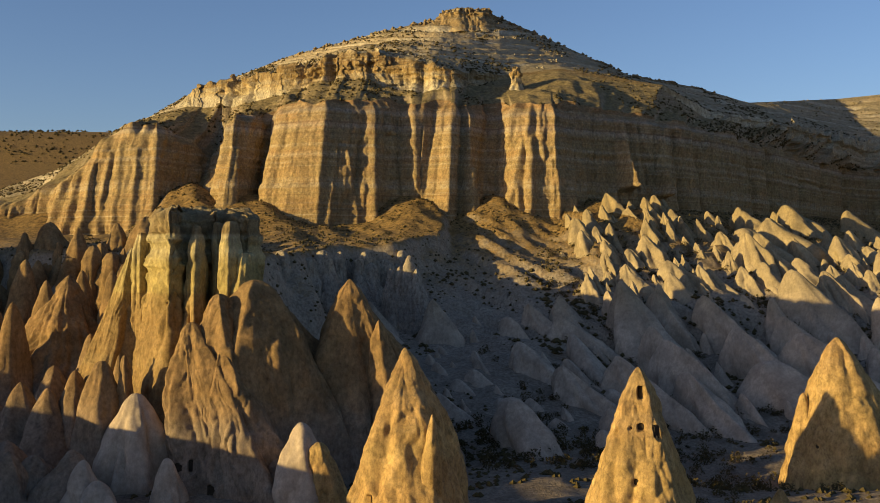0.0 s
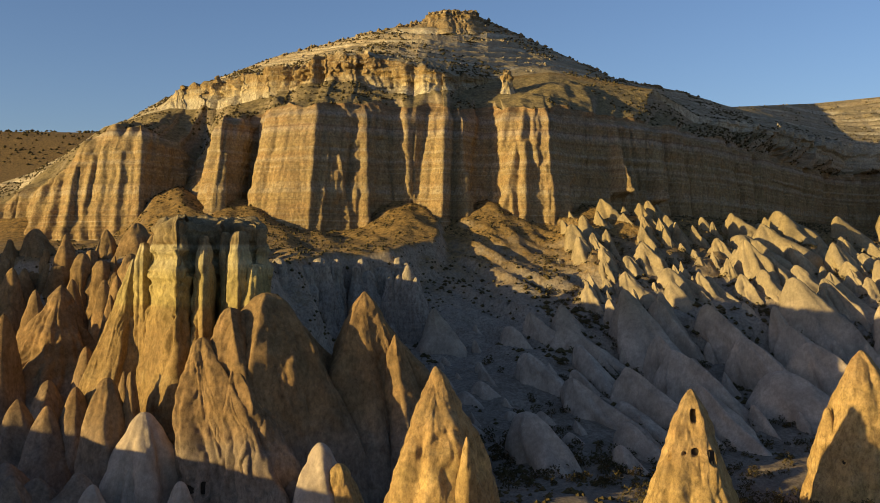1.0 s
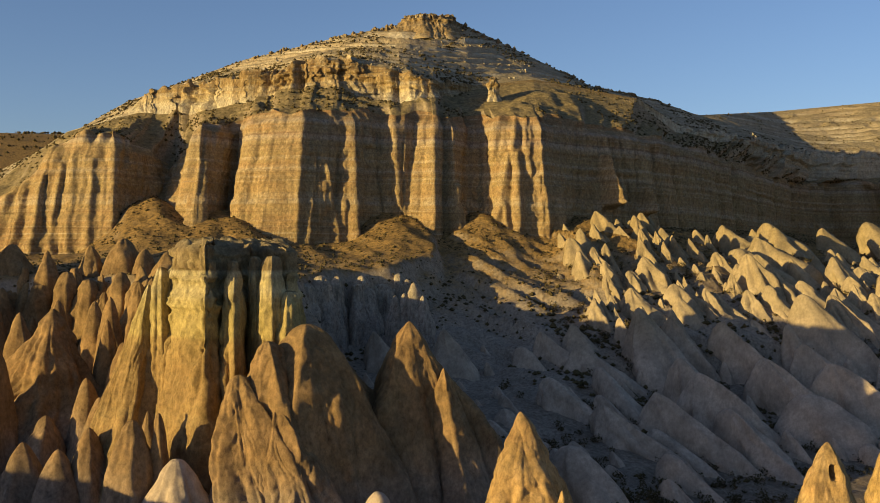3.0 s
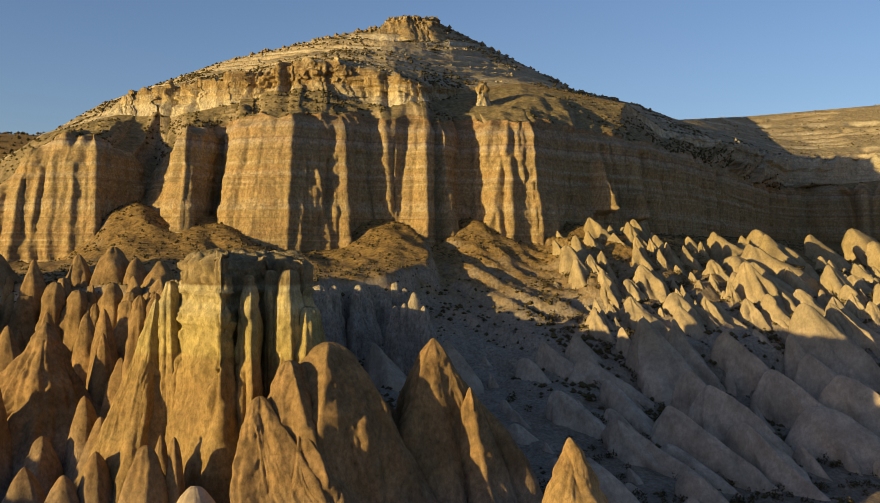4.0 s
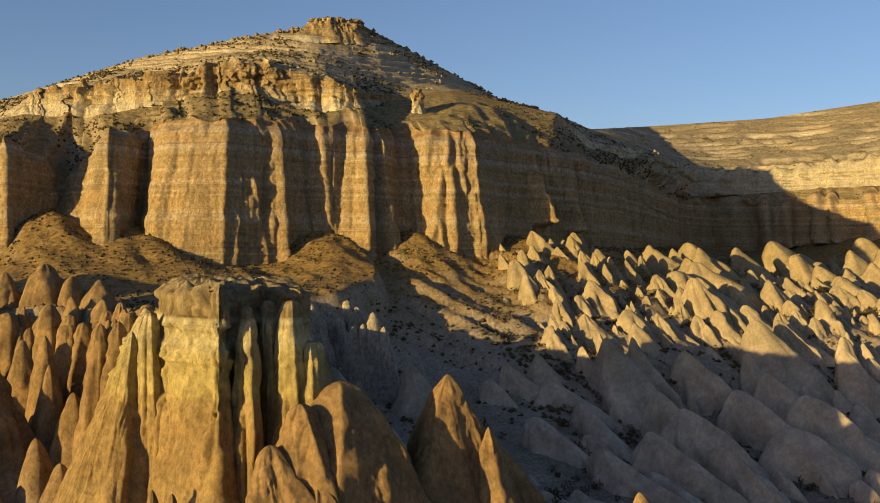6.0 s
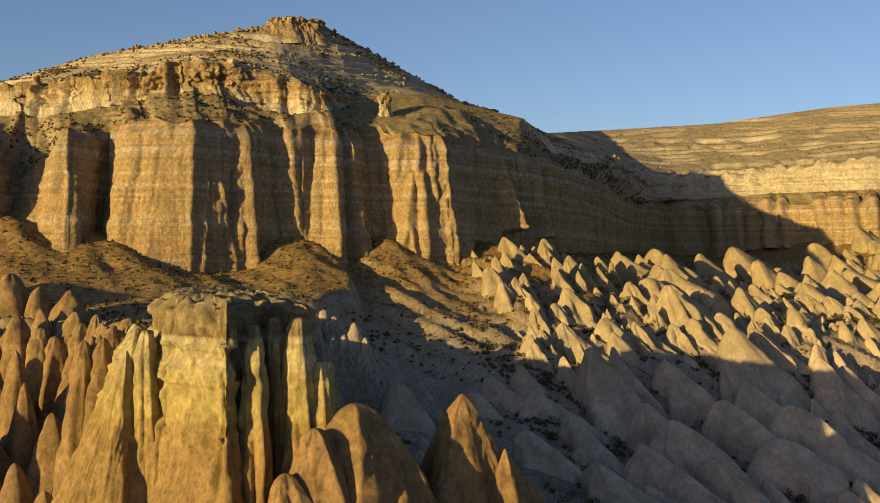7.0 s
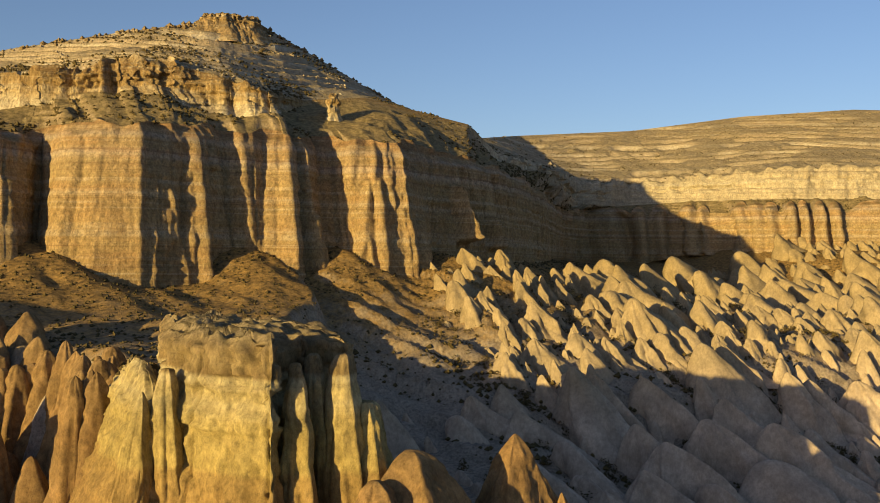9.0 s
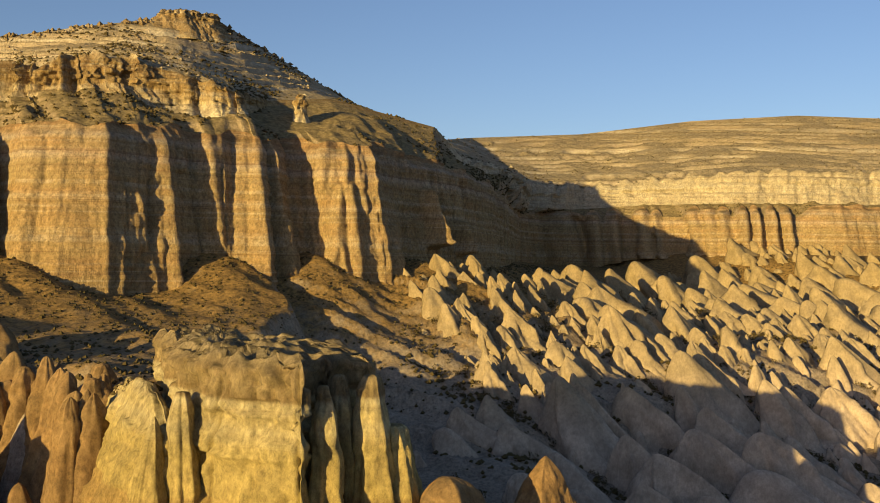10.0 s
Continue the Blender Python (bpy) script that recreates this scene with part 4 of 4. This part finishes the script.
spire("rock_dome", (-49, 141, 14.2), -4, 4.9, 4.6, power=0.55, lean=(0, -1), cols=80, rows=70, seed=30, mat=tuff_brown, round_tip=0.15, label="rounded brown dome of smooth tuff")
spire("rock_cone", (-45.9, 141.5, 15.0), -4, 2.6, 2.6, power=0.6, cols=60, rows=50, seed=31, mat=tuff_brown, label="narrow brown tuff cone beside the domes")
spire("rock_cone", (-48.0, 145.5, 14.6), -4, 3.0, 3.0, power=0.6, cols=60, rows=50, seed=32, mat=tuff_brown, label="narrow brown tuff cone beside the domes")
spire("rock_dome", (-43.2, 138, 9.9), -4, 5.4, 4.8, rot=25, power=0.55, cols=80, rows=70, ridges=0.25, seed=33, mat=tuff_pale, round_tip=0.15, label="rounded pale dome of smooth tuff")
spire("rock_dome", (-50.5, 133, 1.8), -6, 4.2, 3.6, power=0.55, cols=60, rows=50, seed=43, mat=tuff_pale, round_tip=0.2, label="rounded pale dome of smooth tuff")
spire("rock_cone", (-73, 191.5, 25.4), -2, 13, 12, lean=(-1, -5), power=0.8, cols=180, rows=150, ridges=0.35, seed=34, mat=tuff_brown, rough=0.5, rills=1.0, label="large ribbed brown rock cone")
spire("rock_cone", (-69.2, 174.4, 9.6), -3, 5, 5, lean=(0, -1), power=0.65, cols=60, rows=50, seed=35, mat=tuff_brown, label="small brown tuff cone on the slope")

# smaller cones on the left slope: tip x, y, z, half width
for i, (x, y, z, r) in enumerate([(-60.5, 150, 9, 4.6), (-66, 153, 9.5, 5), (-57, 152, 11.5, 4.5), (-62, 139, 3, 5), (-56, 134, 2, 4.5), (-50, 131, 1, 4.5), (-78.4, 178.4, 20.8, 5), (-92, 216, 28.3, 6), (-83, 205, 24, 6), (-88, 226, 29, 5), (-78, 212, 26, 5), (-72, 219, 27.5, 5), (-64, 192, 23.5, 4), (-60, 186, 20, 5), (-87.5, 238, 31.5, 4), (-96, 234, 31, 5), (-66, 203, 27, 5), (-70, 208, 26, 5), (-84, 186, 15, 6), (-90, 196, 20, 6), (-64, 178, 15, 5), (-60, 170, 13, 5)]):
    spire("rock_cone", (x, y, z), ground_z(x, y) - 6 if z > 14 else -5, r * 1.2, r, rot=40 * i, lean=(0.4, -1.5), power=0.68, cols=48, rows=40, seed=400 + i, mat=tuff_brown, label="brown weathered tuff cone on the ribbed slope", group="cones of the ribbed slope")
rl = random.Random(8)
placed = []
for tries in range(1500):
    x, y = rl.uniform(-108, -50), rl.uniform(128, 232)
    g = float(ground_z(x, y))
    r = rl.uniform(2.2, 4.6)
    if x > -58 and y > 148 or x > -78 and 138 < y < 184 or any((x - a) ** 2 + (y - b) ** 2 < (0.8 * (r + c)) ** 2 for a, b, c in placed) or g > 30.5:
        continue
    placed.append((x, y, r))
    spire("rock_cone", (x, y, g + r * rl.uniform(1.0, 2.2)), g - 4, r * 1.6, r * 1.3, rot=rl.uniform(0, 180), lean=(0.5, -0.5 * r), power=rl.uniform(0.55, 0.75), cols=48, rows=40, ridges=0.35, rough=0.4, seed=2000 + tries, mat=tuff_brown, label="brown weathered tuff cone on the ribbed slope", group="cones of the ribbed slope")
    if len(placed) > 105:
        break
# rough towers along the edge of the bench
rt = random.Random(21)
EDGE = np.array([(-98, 231), (-84, 226), (-70, 221), (-60, 212.5), (-55, 212), (-51.5, 203), (-50.5, 194), (-52, 186), (-54, 178)], float)
elen = np.concatenate([[0], np.cumsum(np.hypot(*np.diff(EDGE, axis=0).T))])
for i in range(46):
    d = elen[-1] * (i + rt.uniform(-0.4, 0.4)) / 45
    x, y = float(np.interp(d, elen, EDGE[:, 0])) + rt.uniform(-2.5, 1), float(np.interp(d, elen, EDGE[:, 1])) + rt.uniform(-3.5, 0.5)
    r, z = rt.uniform(1.6, 3.2), rt.uniform(26.5, 32.8)
    spire("rock_tower", (x, y, z), z - rt.uniform(14, 22), r * 1.6, r * 1.4, rot=rt.uniform(0, 90), lean=(-0.8, -2.2), power=rt.uniform(0.42, 0.62), cols=56, rows=56, ridges=0.35, rough=0.5, seed=500 + i, mat=tuff_brown, round_tip=0.2, edge=0.4, ledges=0.2, label="rough brown rock tower on the bench edge", category="rock tower", group="towers of the bench edge")
# pillars of the shaded bench edge
rp = random.Random(3)
for i in range(26):
    t_ = rp.random()
    x, y = -36 + 30 * t_, 219 + 30 * t_ ** 0.6 + rp.uniform(-3, 1)
    r = rp.uniform(1.3, 3.6)
    spire("rock_pillar", (x, y - 1.5, 29.6 + rp.uniform(-4, 0.8)), rp.uniform(10, 14), r * 1.4, r * 1.2, rot=rp.uniform(0, 90), lean=(rp.uniform(-1, 1), -2.5), power=rp.uniform(0.4, 0.65), cols=44, rows=44, ridges=0.35, rough=0.5, seed=520 + i, mat=grey_tuff, round_tip=0.2, edge=0.4, ledges=0.3, label="grey weathered pillar of the bench edge", category="rock pillar", group="pillars of the bench edge")
for i, (x, y, z, r) in enumerate([(-7.4, 228.5, 28.8, 2.2), (-9.5, 228, 26.5, 1.6), (-11.5, 228, 26, 1.6), (-5.5, 227, 26, 1.8)]):
    spire("rock_pinnacle", (x, y, z), 8, r * 2.2, r * 2, power=0.6, lean=(0.4, -1), cols=44, rows=40, seed=540 + i, mat=grey_tuff, label="thin pale pinnacle standing clear of the bench", group="pinnacles")
# pillars of the butte
for x, y, z, r in ((-37.7, 150.6, 32.4, 1.25), (-32.5, 151.2, 33.4, 1.6), (-30.3, 151.4, 28.6, 2.2), (-48.7, 158.6, 31.6, 1.1), (-35.0, 153.2, 33.2, 1.0)):
    ob = spire("pillar", (x, y, z), -3, r * 2.1, r * 2.6, lean=(0.6, -3.6), power=0.42, cols=110, rows=130, ridges=0.3, rough=0.45, rills=0.15, seed=int(960 + r * 10), mat=butte_rock, round_tip=0.25, edge=0.75, edge_at=-80.0, ledges=0.1)
    del ob["category"]
    ob.parent = crag
    ob.location = (x - crag.location.x, y - crag.location.y, -3 - crag.location.z)
butte("ridge_outcrop", [(92, 430), (97, 427.5), (103, 429), (104, 433), (98, 435), (93, 434)], 98, 105.2, white_rock, 3, 340, "flat rock outcrop on the skyline ridge", "rock outcrop", cols=90, rows=40, dome=0.4, rough=0.6)
# the lone hoodoo below the summit
butte("hoodoo", [(24, 326), (26, 325.5), (27, 327), (26, 328.6), (24.2, 328.2)], 80, 91.6, white_rock, 2.2, 330, "lone pale hoodoo on the hillside", "hoodoo", cols=60, rows=50, dome=0.4, rough=0.5)

# the big cones of the pale slope: tip x, y, z, half width
PALE_A = [(47.5, 249, 26.8, 5.5), (43, 252, 25, 3), (55, 285, 43, 3), (55.2, 263, 34.4, 5), (81, 258, 35.2, 4.5), (86, 255, 31, 4), (92.6, 252.5, 28.4, 4.5), (96, 243.3, 25.2, 5), (66, 248.3, 26.8, 3.4), (62, 251, 27, 3), (74.4, 239, 19.4, 4), (45.4, 291, 42.6, 2.6), (33, 265, 30, 2.4), (100, 249, 26.6, 4), (117, 258, 26, 5), (155, 268, 26, 6), (124, 244, 15, 5), (66.3, 237, 16.8, 5), (71, 218, 10.5, 6.5)]
PALE_B = [(42.3, 265.7, 37, 2.6), (47.3, 271.7, 38, 2.5), (58.9, 278, 42, 2.2), (65.2, 284, 41.6, 2), (70, 283.8, 40.4, 2), (75, 284, 39.6, 2.1), (83, 290.8, 40.8, 1.7), (43.2, 255.8, 30.5, 2.2), (37.8, 246.3, 26.4, 2.6), (50.1, 259, 30.8, 2.8), (61.6, 255.5, 28.5, 2.4), (64.5, 259, 29.3, 2), (69.1, 249.3, 25.5, 3), (75.8, 255.7, 30.2, 2.2), (78.6, 273, 35.7, 2.9), (77.4, 249.8, 26.2, 3.4), (90, 255.8, 28, 2.2), (101, 243.4, 22.3, 3), (106.6, 252, 27.4, 3.4), (109, 247.6, 25.4, 3)]
PALE_C = [(61.6, 227.3, 17.3, 5), (64.2, 210, 11, 7), (46.6, 200.5, 9.3, 6), (23.4, 186, 5.6, 5.5), (20.8, 227.5, 15.4, 4), (27.3, 220.4, 13.2, 4), (45.6, 233, 18.3, 3.6), (78.2, 221.5, 12.8, 5), (75.6, 204, 10.4, 6.5), (34.9, 191.4, 7, 4.5), (48, 189.4, 4, 5), (45, 207.3, 11.6, 4.5), (16.3, 199, 9, 4.5), (50.7, 229.4, 18, 3.6)]
PALE_D = [(243, 388, 40, 8), (262, 399, 43, 6), (269, 387, 41.5, 6), (284, 388, 44, 6), (312, 387, 48, 15), (139, 277, 32, 5.5), (144, 273.3, 31.4, 5), (149.6, 267.8, 30.6, 5), (156.5, 265.7, 31.4, 5), (149.6, 252, 27, 5.5), (157, 248, 26, 6), (329, 374.7, 47, 9), (111, 229.4, 17, 5), (123.4, 226.5, 16.6, 6.5), (101, 248.4, 25.6, 4), (121, 275.5, 31.5, 4.6)]
LABELS = ("pale cream tuff cone on the sunlit slope", "small pointed pale tuff cone on the slope", "smooth whaleback of pale tuff in shade", "large pale ribbed tuff cone below the mesa")
taken = []
rnd = random.Random(5)
for grp, lab in zip((PALE_A, PALE_B, PALE_C, PALE_D), LABELS):
    for i, (x, y, z, r) in enumerate(grp):
        fin = grp is PALE_C
        b = min(float(ground_z(x, y)) - (4 + r if fin else 4), z - 2.2 * r - 2)
        spire("rock_cone", (x, y, z + (2.5 if fin else 0)), b, r * (2.5 if fin else 1.5), r * (0.9 if fin else 1.05), rot=-42 + rnd.uniform(-16, 16), lean=(r * (1.3 if fin else 0.8), -r * (1.15 if fin else 0.8)), power=rnd.uniform(0.64, 0.86), cols=76, rows=62, ridges=0.4 if fin else 0.45, rough=0.3 if fin else 0.45, seed=600 + len(taken), mat=tuff_pale, round_tip=0.12 if fin else 0.07, label=lab, group="cones of the pale slope", edge=rnd.uniform(0.7, 1.0), edge_at=rnd.uniform(-45, 0))
        taken.append((x, y, r))
count, distant = 0, []
for tries in range(16000):
    x, y = rnd.uniform(-26, 330), rnd.uniform(160, 420)
    g = float(ground_z(x, y))
    if not -3 < g < (60 if x > 235 else 44) or poly_distance(np.array(x), np.array(y), BENCH) < 14 or x < 36 and y > 232 or x > 34 and y < 180 or g > 30 and y > 300 + 0.5 * max(0, x - 60) and x < 235:
        continue
    low = g < 19
    if x < 25 and y > 205 and rnd.random() < 0.8:
        continue
    if (g > 31 and 70 < x < 235 and rnd.random() < 0.85) or (g > 34 and rnd.random() < 0.4):
        continue
    size = 1.8 + 6.4 * rnd.random() ** 1.5 if low else 1.3 + 5.2 * rnd.random() ** 2.0
    if x > 150:
        size *= 1.5
    if any((0.5 * (0.74 * (x - a) - 0.67 * (y - b))) ** 2 + (0.67 * (x - a) + 0.74 * (y - b)) ** 2 < ((0.66 if low else 0.56) * (size + r)) ** 2 for a, b, r in taken):
        continue
    taken.append((x, y, size))
    hi = (3.0 if low and x > 35 else 0.0) + size * (rnd.uniform(1.0, 1.6) if low else rnd.uniform(1.0, 1.9))
    if low and y < 212 + 0.15 * x:
        hi *= 0.6
    long = rnd.uniform(1.3, 2.3) if low else rnd.uniform(1.15, 1.8)
    spire("rock_cone", (x, y, g + hi), g - 4 - (size if low else 0), size * long, size * rnd.uniform(0.85, 1.15), rot=-42 + rnd.uniform(-28, 28), lean=(size * 0.6 * long, -size * 0.55 * long), power=rnd.uniform(0.62, 0.88) if low else rnd.uniform(0.58, 0.88), cols=42 if x < 112 else 31, rows=34 if x < 112 else 25, ridges=0.45 if low else 0.5, rough=0.3 if low else 0.45, seed=700 + tries, mat=tuff_pale, round_tip=rnd.uniform(0.10, 0.28) if low else rnd.uniform(0.05, 0.2), label=LABELS[2] if low else LABELS[1], group="cones of the pale slope", edge=rnd.uniform(0.5, 1.0), edge_at=rnd.uniform(-55, 15), store=distant if x > 112 else None)
    count += 1
    if count > 760:
        break


def joined(name, grids, mat, label, category):
    """Rock grids of one size as one mesh."""
    verts, faces, k = [], [], 0
    for P in grids:
        R, C = P.shape[:2]
        r, c = np.arange(R - 1)[:, None], np.arange(C)[None, :]
        a, b = (r * C + c).ravel(), (r * C + (c + 1) % C).ravel()
        faces.append(np.stack([a, b, b + C, a + C], 1) + k)
        verts.append(P.reshape(-1, 3))
        k += R * C
    me = bpy.data.meshes.new(name)
    me.from_pydata(np.concatenate(verts).tolist(), [], np.concatenate(faces).tolist())
    me.polygons.foreach_set("use_smooth", np.ones(len(me.polygons), bool))
    me.materials.append(mat)
    return tagged(new(name, me), label, category, kind="stuff")


joined("distant_rock_cones", distant, tuff_pale, "far pale tuff cones crowding the slope", "rock cones")


# ---------------------------------------------------------------- scrub
def scatter(name, places, label, seed, mat=None, flatness=0.75, category="shrubs"):
    """Many low shrubs as one mesh: places of x, y, z, size."""
    base = np.array([(1, 0, 0), (0, 1, 0), (-1, 0, 0), (0, -1, 0), (0, 0, 1), (0, 0, -1)], float)
    tri = np.array([(a, (a + 1) % 4, 4) for a in range(4)] + [((a + 1) % 4, a, 5) for a in range(4)])
    rs = np.random.RandomState(seed)
    n, k = len(places), len(base)
    p = np.array(places)
    co = base[None] * (0.7 + 0.6 * rs.rand(n, k, 1)) * p[:, 3][:, None, None] * np.array([1, 1, flatness]) + p[:, None, :3]
    me = bpy.data.meshes.new(name)
    me.from_pydata(co.reshape(-1, 3).tolist(), [], (tri[None] + (np.arange(n) * k)[:, None, None]).reshape(-1, 3).tolist())
    me.materials.append(mat or bush_mat)
    return tagged(new(name, me), label, category, kind="stuff")


def leafy(name, places, label, seed):
    """Bushes of many small leaf blades, as one mesh: places of x, y, z, size."""
    r = np.random.RandomState(seed)
    p = np.repeat(np.array(places), 64, axis=0)
    n = len(p)
    d = r.normal(size=(n, 3))
    d /= np.linalg.norm(d, axis=1)[:, None]
    lump = 0.75 + 0.35 * np.sin(5 * d[:, 0] + p[:, 0]) * np.cos(4 * d[:, 1] + p[:, 1])
    c = p[:, :3] + d * np.array([1, 1, 0.8]) * (p[:, 3] * lump * r.uniform(0.55, 1.0, n) ** 0.4)[:, None]
    c[:, 2] += 0.45 * p[:, 3]
    a, b = r.normal(size=(n, 3)), r.normal(size=(n, 3))
    a /= np.linalg.norm(a, axis=1)[:, None]
    b /= np.linalg.norm(b, axis=1)[:, None]
    w = (r.uniform(0.12, 0.26, n) * np.sqrt(p[:, 3]))[:, None]
    co = np.stack([c - a * w, c + b * w * 0.6, c + a * w, c - b * w * 0.6], 1).reshape(-1, 3)
    me = bpy.data.meshes.new(name)
    me.from_pydata(co.tolist(), [], np.arange(4 * n).reshape(-1, 4).tolist())
    me.materials.append(bush_mat)
    return tagged(new(name, me), label, "bushes", kind="stuff")


rs = np.random.RandomState(9)
N = 52000
xy = np.stack([rs.uniform(-110, 300, N), rs.uniform(120, 420, N)], 1)
gz = ground_z(xy[:, 0], xy[:, 1])
dens = vnoise(xy[:, 0] / 18, xy[:, 1] / 18, 0, 91) + 0.6 * vnoise(xy[:, 0] / 5, xy[:, 1] / 5, 0, 92)
gully_bed = (xy[:, 0] > 22) & (gz < 26) & (gz > 0)
keep = (dens > np.where(gz > 27, -0.5, np.where(gully_bed, -0.25, 0.05))) & (gz < 60)
size = rs.uniform(0.15, 0.6, N) ** 1.3 * np.where(gz > 28, 1.0, np.where(gully_bed, 1.8, 1.3))
scatter("shrubs", [(x, y, z + 0.2 * s, s) for (x, y), z, s, k in zip(xy, gz, size, keep) if k], "dark dry shrubs on the talus and valley floor", 12)
xy = np.stack([rs.normal(22, 22, 900), rs.normal(160, 22, 900)], 1)
gz = ground_z(xy[:, 0], xy[:, 1])
keep = vnoise(xy[:, 0] / 9, xy[:, 1] / 9, 0, 94) > 0.1
# beyond x 38 every bush stays, standing in for shade missing on that ground
leafy("valley_bushes", [(x, y, z, s) for (x, y), z, s, k in zip(xy, gz, rs.uniform(0.5, 1.5, 900), keep) if k or x > 38], "dark green bushes on the shaded valley floor", 14)
spots = np.array(taken)
xy = np.stack([rs.uniform(28, 190, 9000), rs.uniform(165, 330, 9000)], 1)
gz = ground_z(xy[:, 0], xy[:, 1])
du, dv = xy[:, None, 0] - spots[:, 0] - spots[:, 2], xy[:, None, 1] - spots[:, 1] + spots[:, 2]
gap = (np.hypot(0.45 * (0.74 * du - 0.67 * dv), 0.67 * du + 0.74 * dv) / spots[:, 2]).min(1)
keep = (gz > -4) & (gz < 36) & (gap > 0.6) & (vnoise(xy[:, 0] / 11, xy[:, 1] / 11, 0, 96) > -0.15)
leafy("gully_scrub", [(x, y, z - 0.2, s) for (x, y), z, s, k in zip(xy, gz, rs.uniform(0.4, 1.5, 9000), keep) if k][:1500], "dark dry scrub filling the gullies between the pale fins", 17)
hill = np.concatenate([bench_rows.reshape(-1, 3), slope_rows.reshape(-1, 3)])
pick = hill[rs.choice(len(hill), 16000, replace=False)]
dens = vnoise(pick[:, 0] / 14, pick[:, 1] / 14, 0, 93)
pick = pick[dens > -0.1]
scatter("hill_shrubs", [(x, y, z + 0.1, s) for (x, y, z), s in zip(pick, rs.uniform(0.15, 0.7, len(pick)))], "small dark shrubs on the hillside", 13)
pick = slope_rows[2:].reshape(-1, 3)
pick = pick[rs.choice(len(pick), 7000, replace=False)]
pick = pick[vnoise(pick[:, 0] / 12, pick[:, 1] / 12, pick[:, 2] / 3, 95) > 0.2]
scatter("hillside_boulders", [(x, y, z, s) for (x, y, z), s in zip(pick, rs.uniform(0.2, 0.9, len(pick)))], "pale broken boulders on the hillside ledges", 15, slope_rock, 0.6, "boulders")
skyline = slope_rows[-6:, (U > -60) & (U < 110)].reshape(-1, 3)
skyline = skyline[rs.choice(len(skyline), 260, replace=False)]
scatter("skyline_boulders", [(x, y, z + 0.2, s) for (x, y, z), s in zip(skyline, rs.uniform(0.3, 1.3, len(skyline)))], "dark boulders and scrub along the skyline", 16, white_rock, 0.8, "boulders")
xy = np.stack([rs.uniform(-620, -120, 2600), rs.uniform(560, 900, 2600)], 1)
gz = ground_z(xy[:, 0], xy[:, 1])
scatter("plateau_shrubs", [(x, y, z + 0.3, s) for (x, y), z, s in zip(xy, gz, rs.uniform(0.5, 1.9, 2600))], "dark scrub dotted over the distant plateau slope", 18)
